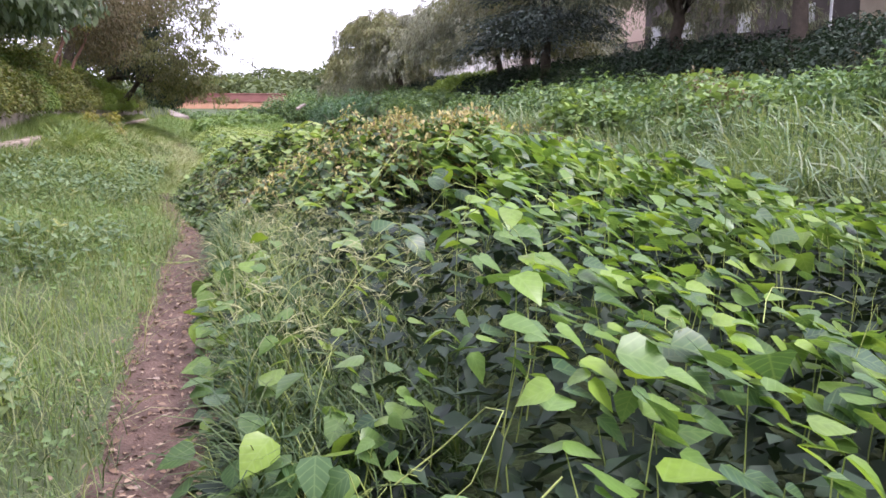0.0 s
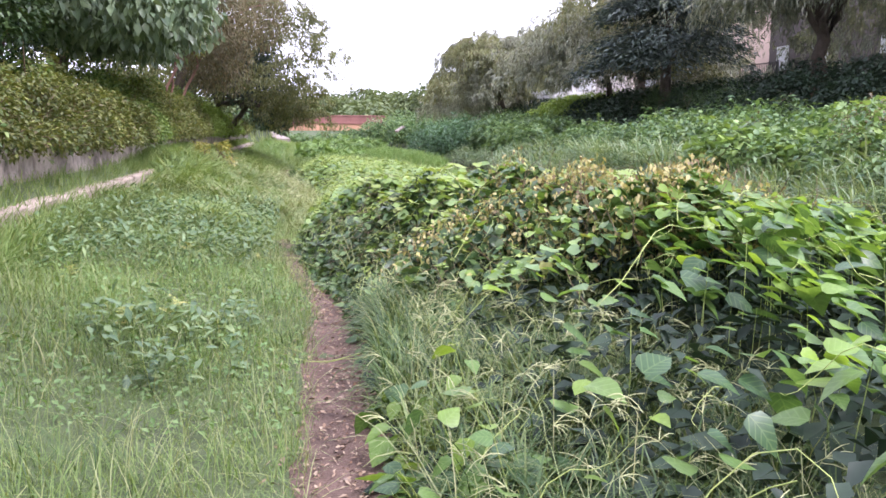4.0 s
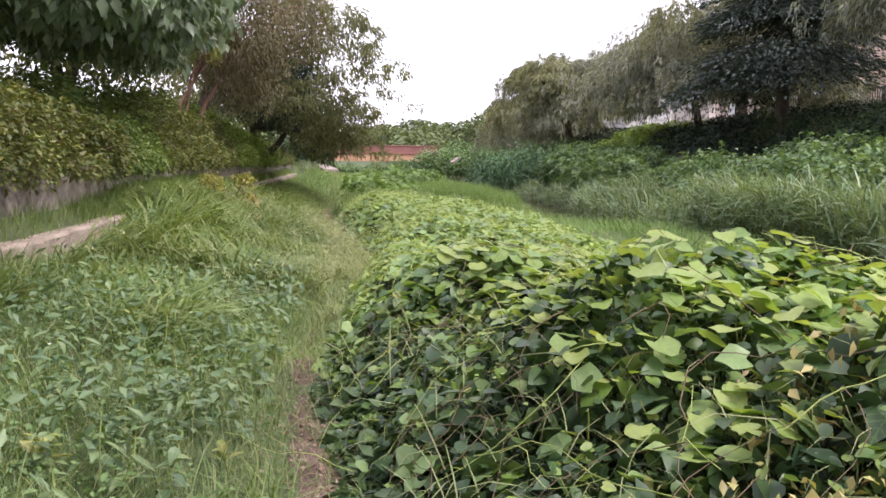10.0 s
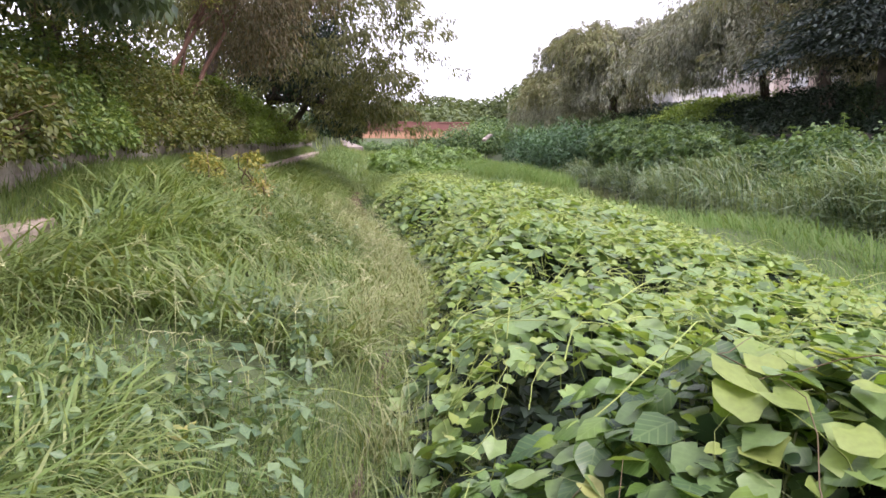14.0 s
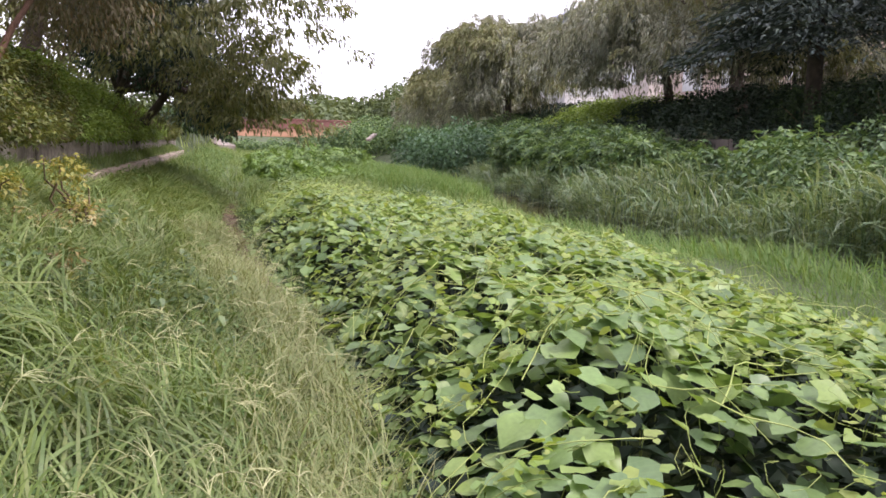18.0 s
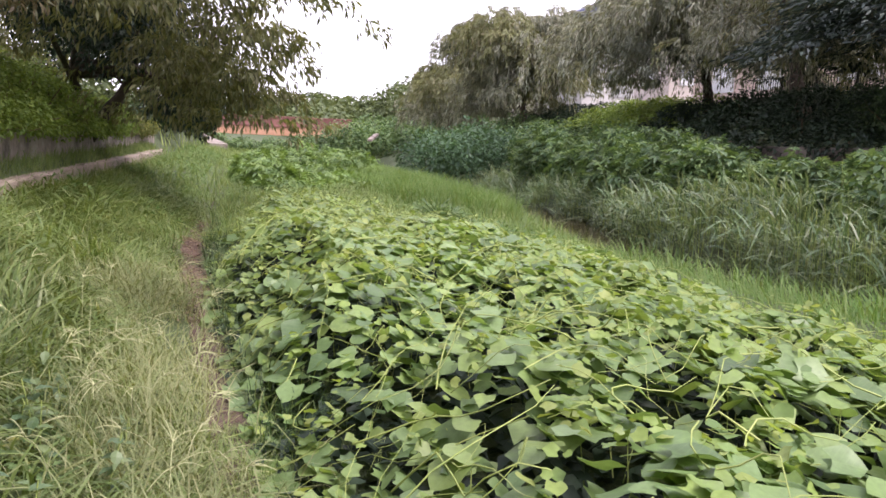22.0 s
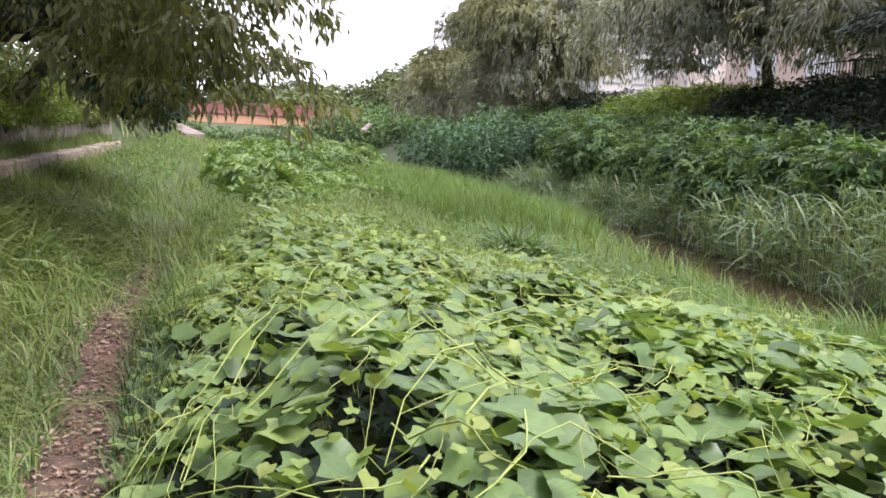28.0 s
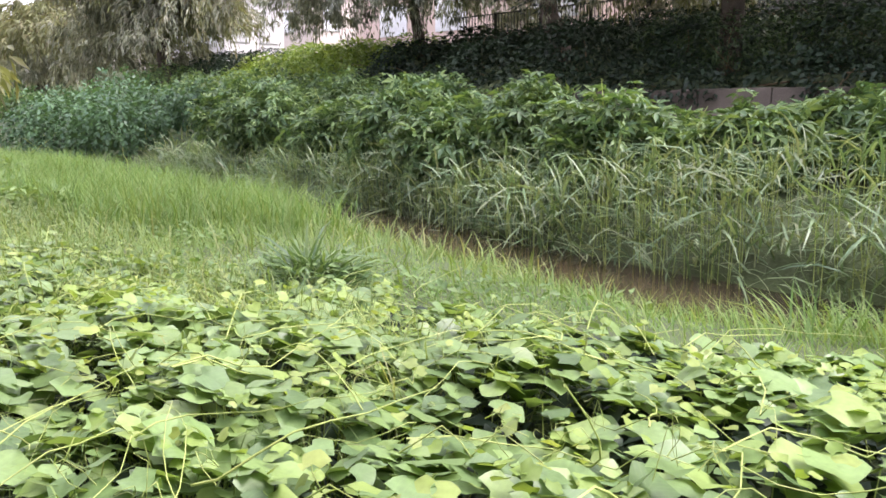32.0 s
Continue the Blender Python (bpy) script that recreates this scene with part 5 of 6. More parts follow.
def dark_creeper():
    n_ = 12500
    y = rng.uniform(7.8, 12.6, n_) + rng.normal(0, 0.3, n_)
    x = edge_l(y) - 0.15 + np.interp(y, [7.5, 9, 11, 13], [2.6, 2.2, 1.5, 1.0]) * rng.random(n_)
    h = np.maximum(canopy(x, y), 0.05)
    z = land(x, y) + h * (1.06 - 0.9 * rng.random(n_) ** 1.2)
    root = thing("small_leaf_creeper", "dark green small-leaved creeper heaped beside the path", "creeper", at=(0.8, 11, 0.05))
    rot = frames(rng.uniform(0, 6.3, n_), rng.normal(-0.3, 0.5, n_), rng.normal(0, 0.55, n_))
    s = 0.064 * np.clip(rng.lognormal(0, 0.45, n_), 0.35, 2.2)
    pos = np.stack([x, y, z], 1)
    top = np.zeros(n_, bool)
    top[np.where((y < 11) & (x < 1.4) & (z > land(x, y) + 0.9 * h))[0][:250]] = True
    under("leaves", scatter_mesh("leaves", OVAL + SMALL, pos[~top], rot[~top], s[~top], M_DARKVINE, np.where(z > land(x, y) + 0.85 * h, rng.integers(0, 2, n_), 2)[~top]), root, "", "stuff")
    singles.append((root, OVAL, M_DARKVINE, pos[top], rot[top], s[top]))


dark_creeper()


def edge_leaves():
    root = thing("edge_creeper", "creeper leaves leaning over the edge of the path", "creeper", at=(0, 4.2, 0.05))
    n_ = 150
    y = rng.uniform(1.5, 6.0, n_)
    x = edge_l(y) - 0.1 + 0.55 * rng.random(n_) ** 1.3
    z = land(x, y) + 0.06 + 0.34 * rng.random(n_) * np.clip((x - edge_l(y) + 0.25) / 0.5, 0.3, 1)
    pos = np.stack([x, y, z], 1)
    me = scatter_mesh("leaves", KUDZU, pos, frames(rng.normal(1.2, 1.2, n_), rng.normal(-0.25, 0.3, n_), rng.normal(0, 0.35, n_)), rng.uniform(0.09, 0.16, n_), M_VINE)
    under("leaves", me, root, "", "stuff")
    st = [(np.stack([pos[i] * [1, 1, 0] + [0.08, 0, float(land(x[i], y[i])) - 0.02], pos[i] * [1, 1, 0.6] + [0.05, 0, 0], pos[i]]), 0.003, 0.002) for i in range(n_)]
    under("stalk_mass", tubes_mesh("stalk_mass", st, M_STEM, 3), root, "", "stuff")


edge_leaves()


def creeper_mixture():
    """What grows through the dark creeper: pale broad leaves, yellowing ones, thin grass."""
    root = thing("mixed_creeper", "pale and yellowing leaves growing through dark creeper", "creeper", at=(1.6, 9.5, 0.05))
    for name, n_, shapes, material, lo, hi, tilt in (("pale_leaf_mass", 420, GOURD, M_GOURD, 0.05, 0.12, -0.25), ("yellow_leaf_mass", 60, HEART, M_YELLOWWEED, 0.04, 0.1, -0.3), ("shoot_mass", 1200, HEART, M_SHOOT, 0.02, 0.05, 0.1), ("vine_leaf_mass", 700, HEART, M_VINE, 0.05, 0.1, -0.3)):
        y = rng.uniform(6.6, 13.2, n_)
        x = edge_l(y) + np.interp(y, [6.6, 8.4, 13], [1.3, 0.1, 0.1]) + 3.2 * rng.random(n_)
        x, y = x + rng.normal(0, 0.1, n_), y + 0.4 * np.sin(x * 5)
        z = land(x, y) + np.maximum(canopy(x, y), 0.05) * (1.05 - 0.2 * rng.random(n_) ** 2) + 0.01
        under(name, scatter_mesh(name, shapes, np.stack([x, y, z], 1), frames(rng.uniform(0, 6.3, n_), rng.normal(tilt, 0.3, n_), rng.normal(0, 0.35, n_)), rng.uniform(lo, hi, n_), material), root, "", "stuff")
    n_ = 900
    y = rng.uniform(9.4, 13.2, n_)
    x = edge_l(y) + 0.8 + 3.4 * rng.random(n_)
    z = land(x, y) + np.maximum(canopy(x, y), 0.05) * (1.08 - 0.15 * rng.random(n_) ** 2) + 0.02
    under("bright_leaf_mass", scatter_mesh("bright_leaf_mass", HEART + GOURD, np.stack([x, y, z], 1), frames(rng.normal(-1.9, 0.9, n_), rng.normal(-0.1, 0.25, n_), rng.normal(0, 0.25, n_)), rng.uniform(0.07, 0.15, n_), M_SHOOT), root, "large bright yellow-green leaves", "stuff")
    n_ = 1800
    y = rng.uniform(7.4, 13, n_)
    x = edge_l(y) + 0.1 + 3.0 * rng.random(n_)
    pos = np.stack([x, y, land(x, y) + canopy(x, y) * 0.7], 1)
    ln = rng.uniform(0.25, 0.5, n_)
    under("blade_mass", scatter_mesh("blade_mass", ARCH, pos, frames(rng.uniform(0, 6.3, n_), 1.2 - np.abs(rng.normal(0, 0.5, n_)), rng.normal(0, 0.3, n_)), np.stack([ln * 0.5, ln, ln], 1), M_PALE), root, "", "stuff")


creeper_mixture()


def tendrils(name, label, n_, y0, y1, material, parent, length=(0.3, 1.1), r=0.0036, curl=0.0):
    ps = []
    for _ in range(n_):
        y = rng.uniform(y0, y1)
        x = float(edge_l(y)) + rng.random() ** 1.2 * float(edge_r(y) - edge_l(y)) * 0.95
        a, ln = rng.uniform(0, 2 * np.pi), rng.uniform(*length)
        t = np.linspace(0, 1, 8)
        a = a + rng.normal(0, 0.7) * t * 2 + 0.5 * np.sin(t * rng.uniform(4, 9)) + rng.choice([-1, 1]) * curl * t ** 2
        xs, ys = x + np.cumsum(np.cos(a)) * ln / 8, y + np.cumsum(np.sin(a)) * ln / 8
        lift = 0.04 + 0.12 * rng.random() * np.sin(t * rng.uniform(2, 6)) ** 2 + rng.random() ** 3 * 0.15 * t
        zs = land(xs, ys) + np.maximum(canopy(xs, ys), 0.02) + lift
        w = r * rng.uniform(0.7, 1.3)
        ps.append((np.stack([xs, ys, zs], 1), w, w * 0.4))
    return under(name, tubes_mesh(name, ps, material, 4 if n_ == 1 else 3), parent, label, "stuff" if n_ > 1 else "")


tend = thing("gourd_runner", "thin yellow-green stems and tendrils lying over the gourd leaves", "creeper stems")
tend.location = (1, 20, 0.1)
for _ in range(240):
    tendrils("stem", "", 1, 14, 30, M_STEM, tend)
tendrils("stem_mass", "", 380, 12, 35, M_STEM, tend, (0.4, 1.4), 0.003)
tendrils("stem_mass", "", 120, 0, 12, M_STEM, tend, (0.3, 1.0), 0.003)
tendrils("curl_mass", "", 650, 13, 33, M_STEM, tend, (0.12, 0.4), 0.0018, 9.0)
tendrils("stem_mass", "", 160, 7.5, 13, M_BROWNSTEM, tend, (0.3, 0.9), 0.003)
tendrils("curl_mass", "", 150, 0.5, 9, M_STEM, tend, (0.12, 0.4), 0.0018, 9.0)


def shoots():
    """Young growing tips standing out of the carpet: a stem with small pale leaves."""
    y = rng.uniform(14, 33, 1100)
    x = edge_l(y) + rng.random(1100) ** 1.1 * (edge_r(y) - edge_l(y))
    z = land(x, y) + np.maximum(canopy(x, y), 0.03)
    pos = np.repeat(np.stack([x, y, z + 0.03], 1), 6, 0) + rng.normal(0, 0.045, (6600, 3)) * np.array([1, 1, 0.9])
    me = scatter_mesh("leaves", GOURD, pos, frames(rng.uniform(0, 6.3, 6600), rng.normal(0.0, 0.4, 6600), rng.normal(0, 0.4, 6600)), rng.uniform(0.02, 0.06, 6600), M_SHOOT)
    under("young_leaves", me, tend, "small yellow-green young leaves", "stuff")


shoots()

# dry brown patch in the creeper
def dry_patch():
    y, x = np.concatenate([rng.normal(8.05, 0.45, 9000), rng.normal(9.0, 0.35, 2600)]), np.concatenate([rng.normal(2.3, 0.42, 9000), rng.normal(1.25, 0.4, 2600)])
    k = (lattice(x * 2.6, y * 2.6, 91) > 0.38) & (y > 7.2)
    y, x = y[k], x[k]
    n_ = len(x)
    z = land(x, y) + np.maximum(canopy(x, y), 0.1) * (1 - 0.6 * rng.random(n_) ** 1.6) + 0.3 * lattice(x * 2.6, y * 2.6, 91) * rng.random(n_) ** 0.5 - 0.04
    root = thing("dry_vine_patch", "withered straw-brown creeper leaves on top of green ones", "dry creeper", at=(2.45, 8.7, 0.1))
    under("leaves", scatter_mesh("leaves", SMALL, np.stack([x, y, z], 1), frames(rng.uniform(0, 6.3, n_), rng.normal(-0.9, 0.6, n_), rng.normal(0, 0.7, n_)), rng.uniform(0.02, 0.065, n_), M_DRY), root, "", "stuff")
    st = []
    for _ in range(260):
        x0, y0 = rng.normal(2.6, 0.7), rng.normal(8.6, 0.7)
        z0 = float(land(x0, y0) + canopy(x0, y0))
        st.append((arc((x0, y0, z0 - 0.3), (x0 + rng.normal(0, 0.25), y0 + rng.normal(0, 0.25), z0 + rng.uniform(0, 0.25)), 0, 5, 0.02), 0.005, 0.002))
    under("stem_mass", tubes_mesh("stem_mass", st, M_BROWNSTEM, 3), root, "", "stuff")


dry_patch()

# ---- grass ----
def field_grass():
    x, y = spread(56000, -3.25, 0.1, 0.5, 38)
    keep = (np.abs(x - path_x(y)) > 0.15) | ((y > 13.6) & (y < 22)) | (y > 31.5)
    keep &= lattice(x * 1.7, y * 1.7, 21) > 0.05
    x, y = x[keep], y[keep]
    tall = 0.07 + 0.24 * lattice(x * 0.8, y * 0.8, 22) * np.clip((path_x(y) - x + 0.2) / 0.7, 0.45, 1.0) * np.interp(y, [0, 11, 15, 30], [0.75, 0.85, 1.3, 1.1])
    grass("meadow_grass", "uneven green grass of the bank", x, y, tall * rng.uniform(0.6, 1.3, len(x)), M_GRASS, width=0.95, lean=0.6)
    x, y = spread(46000, -3.2, -0.25, 10, 34)
    k = (lattice(x * 1.1, y * 0.9, 33) > np.interp(y, [10, 14, 16, 18, 25, 28, 34], [0.7, 0.66, 0.5, 0.2, 0.2, 0.25, 0.25])) & (np.abs(x - path_x(y)) > np.where(y < 15, 0.3, 0.12)) & (x < edge_l(y) - 0.15)
    x, y = x[k], y[k]
    n_ = len(x)
    ln = rng.uniform(0.22, 0.6, n_) * (0.6 + 0.7 * lattice(x * 0.8, y * 0.8, 34)) * np.interp(np.abs(x - path_x(y)), [0, 0.5, 1.2], [0.6, 0.85, 1.0])
    yaw = lattice(x * 0.9, y * 0.9, 35) * 9.0 + rng.normal(0, 0.9, n_)
    me = scatter_mesh("arching_grass", ARCH, on_land(x, y, -0.02), frames(yaw, 1.2 - np.abs(rng.normal(0, 0.4, n_)), rng.normal(0, 0.35, n_)), np.stack([ln * 1.15, ln, ln * 1.1], 1), M_LONGGRASS)
    thing("arching_grass", "long arching green grass on the bank", "grass", kind="stuff", data=me)
    x, y = spread(4500, -2.2, -0.2, 11, 34)
    y2 = rng.uniform(14.5, 26.0, 14000)
    x2 = path_x(y2) - np.interp(y2, [20.5, 22], [0.05, 0.45]) + rng.normal(0, 0.22, 14000)
    k = np.concatenate([lattice(x * 0.9, y * 0.6, 31) > 0.5, lattice(x2 * 2, y2 * 0.7, 32) > 0.35])
    x, y = np.concatenate([x, x2]), np.concatenate([y, y2])
    grass("pale_grass", "pale seeding grass along the path", x[k], y[k], rng.uniform(0.2, 0.42, int(k.sum())), M_PALE, lean=0.9, width=0.55, shapes=ARCH)
    x, y = spread(36000, -3.4, 6, 31, 84)
    k = x > -9
    grass("far_grass", "rough grass further along the bank", x[k], y[k], rng.uniform(0.2, 0.45, int(k.sum())), M_GRASS, width=1.3)
    x, y = spread(14000, -3.6, -3.3, 2, 46)
    x2, y2 = spread(9000, -3.6, -3.1, 16.6, 25.4)
    x, y = np.concatenate([x, x2]), np.concatenate([y, y2])
    grass("terrace_grass", "grass on the ledge between the walls", x, y, rng.uniform(0.1, 0.28, 23000), M_GRASS)
    y = np.concatenate([rng.uniform(16.7, 26, 9000), rng.uniform(-1, 46, 12000), rng.uniform(4, 14, 6000)])
    x = rng.uniform(-3.3, -2.8, 27000)
    grass("wall_grass", "tall grass along the foot of the low wall", x, y, rng.uniform(0.2, 0.42, 27000) * np.where((y > 14.3) & (y < 26), 0.5, np.where((y > 12.4) & (y < 12.9), 0.7, np.where(y > 26, 0.75, 1.15))), M_GRASS)
    x, y = rng.normal(0, 0.22, 24000), np.concatenate([rng.uniform(13.2, 22.4, 21500), rng.uniform(9.5, 13.4, 2500)])
    grass("tread_grass", "short grass over the faint tread", path_x(y) + x, y, rng.uniform(0.06, 0.17, 24000), M_GRASS, lean=0.8, width=1.1)
    x, y = spread(44000, -3.1, -0.35, 0.5, 15)
    k = (np.abs(x - path_x(y)) > 0.14 + 0.12 * lattice(x * 5, y * 5, 23))
    x, y = x[k], y[k]
    grass("fine_grass", "fine bright grass beside the path", x, y, rng.uniform(0.08, 0.2, len(x)) * (0.7 + 0.9 * lattice(x * 1.6, y * 1.6, 24)), M_GRASS, lean=0.8, width=0.8)
    x, y = spread(4200, -3.1, -0.4, 0.8, 15)
    grass("seeding_grass", "thin pale seeding stalks over the grass", x, y, rng.uniform(0.2, 0.45, 4200), M_PALE, lean=0.7, width=0.35, shapes=ARCH)
    x, y = spread(15000, -3.1, -0.4, 0.8, 15)
    k = lattice(x * 1.3, y * 1.3, 26) > 0.45
    grass("dark_grass", "darker tussocks among the bank grass", x[k], y[k], rng.uniform(0.12, 0.3, int(k.sum())), M_BENT, lean=0.7, width=0.9, shapes=CURVE)
    # long bent grass between the path and the creeper
    y, x = rng.uniform(2.4, 8.6, 26000), rng.uniform(0, 1, 26000)
    x = edge_l(y) + 0.02 + np.interp(y, [2.4, 3.4, 4.5, 6, 7.6, 8.6], [0.9, 1.2, 1.6, 1.7, 1.4, 0.5]) * x ** 1.1
    k = (lattice(x * 2, y * 1.4, 61) > 0.3) & ((y > 5.8) | (x > edge_l(y) + 0.1)) & (rng.random(26000) < np.interp(y, [2.4, 3.6, 5.5, 7], [0.7, 0.8, 0.8, 1.0]))
    x, y = x[k], y[k]
    grass("bent_grass", "long bent grass beside the path", x, y, rng.uniform(0.18, 0.46, len(x)), M_BENT, lean=0.95, width=0.8, shapes=ARCH)
    y = rng.uniform(5.4, 8.9, 9000)
    x = edge_l(y) + 0.05 + 1.75 * rng.random(9000)
    grass("lush_grass", "lush green grass beside the path", x, y, rng.uniform(0.15, 0.4, 9000), M_LONGGRASS, lean=0.9, width=1.2, shapes=ARCH)
    y, x = rng.uniform(3.2, 8.8, 2600), rng.uniform(0.05, 1.9, 2600)
    grass("grass_bents", "pale seeding stalks tangled above the grass", x, y, rng.uniform(0.3, 0.6, 2600), M_PALE, lean=0.8, width=0.3, shapes=ARCH)
    x, y = spread(30000, -3.2, 4.6, 29.5, 62)
    k = (x < edge_r(y) + 1.2) & (lattice(x * 0.7, y * 0.7, 81) > 0.3) & (np.abs(x - path_x(y)) > 0.25)
    x, y = x[k], y[k]
    m = len(x)
    me = scatter_mesh("herbs", WIDE, on_land(x, y, 0.0) + np.stack([np.zeros(m), np.zeros(m), rng.uniform(0.05, 0.45, m) * lattice(x * 0.7, y * 0.7, 81)], 1), frames(rng.uniform(0, 6.3, m), rng.normal(0.1, 0.4, m), rng.normal(0, 0.4, m)), rng.uniform(0.05, 0.1, m), M_CLOVER)
    thing("herbs", "pale leafy herbs in rough grass", "weeds", kind="stuff", data=me)
    y = rng.uniform(22, 32, 7000)
    x = path_x(y) + 0.12 + (edge_l(y) - path_x(y) + 0.3) * rng.random(7000)
    grass("groove_grass", "dark fine grass between the path and the gourd leaves", x, y, rng.uniform(0.12, 0.34, 7000), M_BENT, lean=0.6, width=0.8, shapes=CURVE)
    x, y = spread(16000, -0.8, 2.2, 28.5, 38)
    grass("runner_grass", "fine grass growing through the gourd leaves", x, y, rng.uniform(0.3, 0.62, 16000), M_GRASS, lean=0.65, width=0.6, shapes=CURVE)
    x, y = spread(6000, -3.1, -0.9, 5, 19)
    k = (lattice(x * 0.8, y * 0.55, 71) > np.interp(y, [5, 8.5, 9.5, 16, 17], [0.75, 0.66, 0.46, 0.5, 0.7])) & (lattice(x * 3.3, y * 3.3, 72) > 0.35)
    x, y = x[k], y[k]
    m = len(x)
    me = scatter_mesh("weed_leaves", SMALL, on_land(x, y, 0.0) + np.stack([np.zeros(m), np.zeros(m), rng.uniform(0.08, 0.3, m)], 1), frames(rng.uniform(0, 6.3, m), rng.normal(-0.1, 0.4, m), rng.normal(0, 0.4, m)), np.stack([rng.uniform(0.04, 0.1, m), rng.uniform(0.05, 0.13, m), rng.uniform(0.05, 0.1, m)], 1), M_WEED)
    thing("weed_leaves", "grey-green broad weed leaves over the grass", "weeds", kind="stuff", data=me)
    # low broad-leaved weeds between the blades
    n_ = 40000
    x, y = spread(n_, -3.2, -0.3, 0, 22)
    k = (np.abs(x - path_x(y)) > 0.25) & (lattice(x * 1.1, y * 1.1, 41) > 0.4)
    x, y = x[k], y[k]
    m = len(x)
    me = scatter_mesh("clover", WIDE, on_land(x, y, 0.0) + np.stack([np.zeros(m), np.zeros(m), rng.uniform(0.02, 0.16, m)], 1), frames(rng.uniform(0, 6.3, m), rng.normal(0.1, 0.4, m), rng.normal(0, 0.4, m)), 0.012 + 0.05 * rng.random(m) ** 2, M_CLOVER)
    thing("clover", "low leafy weeds among the grass", "weeds", kind="stuff", data=me)


field_grass()


def finger_grass():
    """Thin stalks that end in a spray of slender seed spikes."""
    y = np.concatenate([rng.uniform(3.6, 8.8, 150), rng.uniform(14.5, 25.5, 190)])
    x = np.where(y < 9, edge_l(y) + 0.1 + 1.7 * rng.random(340), path_x(y) - 0.1 - 1.9 * rng.random(340) ** 1.5)
    root = thing("finger_grass", "arching grass stalks with spreading pale seed spikes", "grass", kind="stuff", at=(0, 12, 0.1))
    ps = []
    for i in range(340):
        a, ln = rng.uniform(0, 6.3), rng.uniform(0.28, 0.5)
        z = float(land(x[i], y[i]))
        out = ln * rng.uniform(0.3, 0.7)
        tip = (x[i] + math.cos(a) * out, y[i] + math.sin(a) * out, z + ln * rng.uniform(0.75, 1.0))
        ps.append((arc((x[i], y[i], z - 0.02), tip, 0.07, 5), 0.0022, 0.0012))
        for q in range(5):
            b, sp = a + rng.normal(0, 0.9), rng.uniform(0.06, 0.13)
            ps.append((arc(tip, (tip[0] + math.cos(b) * sp, tip[1] + math.sin(b) * sp, tip[2] + rng.uniform(-0.04, 0.06)), 0.012, 4), 0.0024, 0.0014))
    under("stalk_mass", tubes_mesh("stalk_mass", ps, M_SEED, 3), root, "", "stuff")


finger_grass()


def stream_grass():
    x, y = spread(105000, 1.2, 7.2, 13, 58)
    k = (x > edge_r(np.minimum(y, 36)) - 0.5) & (x < channel(y) + np.where(y < 29, 5.85, 5.5))
    x, y = x[k], y[k]
    ln = rng.uniform(0.12, 0.3, len(x)) * np.interp(y, [13, 33, 38, 60], [0.95, 0.95, 1.3, 1.5]) * (0.7 + 0.6 * lattice(x * 0.9, y * 0.9, 77)) * np.where((x > channel(y) + 4.7) & (y < 29), 1.7, 1.0)
    grass("sedge", "soft fresh green sedge on the stream flat", x, y, ln, M_SEDGE, lean=0.8, width=1.15, wind=0.6)
    y = rng.uniform(34.5, 47, 18000)
    x = rng.uniform(2.2, 6.2, 18000)
    k = (lattice(x * 0.8, y * 0.8, 78) > 0.2) & (x < channel(y) + 5.0)
    x, y = x[k], y[k]
    grass("tall_sedge", "tall upright bright green grass on the stream flat", x, y, rng.uniform(0.35, 0.75, len(x)), M_SEDGE, lean=0.3, width=0.6)


stream_grass()


def reeds():
    n_ = 36000
    y = np.concatenate([rng.uniform(0, 48, 22000), rng.uniform(3, 24, 14000)])
    x = channel(y) + np.interp(y, [0, 27, 30, 40], [6.4, 6.45, 7.0, 6.95]) + np.abs(rng.normal(0, 1.1, n_)) + np.interp(y, [0, 27, 36, 48], [0, 0, 0, 0.2])
    k = (x < np.interp(y, [0, 26, 30, 48], [11, 10.5, 8.9, 8.6])) & (lattice(x * 1.4, y * 1.4, 51) > 0.18)
    x, y = x[k], y[k]
    m = len(x)
    stem_h = rng.uniform(0, 1, m) * np.interp(y, [0, 25, 34, 42], [1.2, 1.05, 0.85, 0.45])
    ln = rng.uniform(0.28, 0.6, m)
    me = scatter_mesh("reeds", RIBBON, on_land(x, y) + np.stack([rng.normal(0, 0.04, m), rng.normal(0, 0.04, m), stem_h], 1), frames(rng.normal(1.6, 1.2, m), rng.normal(0.75, 0.4, m), rng.normal(0, 0.4, m)), np.stack([ln * 0.72, ln, ln], 1), M_REED)
    root = thing("reeds", "dense grey-green reeds with arching blades along the stream", "reeds", kind="stuff")
    root.location = (8, 25, 0)
    under("blades", me, root, "", "stuff")
    c = rng.choice(m, 2600, replace=False)
    st = [(np.stack([[x[i], y[i], float(land(x[i], y[i])) - 0.05], [x[i] + rng.normal(0, 0.06), y[i] + rng.normal(0, 0.06), float(land(x[i], y[i])) + float(np.interp(y[i], [0, 25, 34, 42], [1.2, 1.05, 0.85, 0.45]))]]), 0.006, 0.004) for i in c]
    under("stalks", tubes_mesh("stalks", st, M_STEM, 3), root, "", "stuff")


reeds()

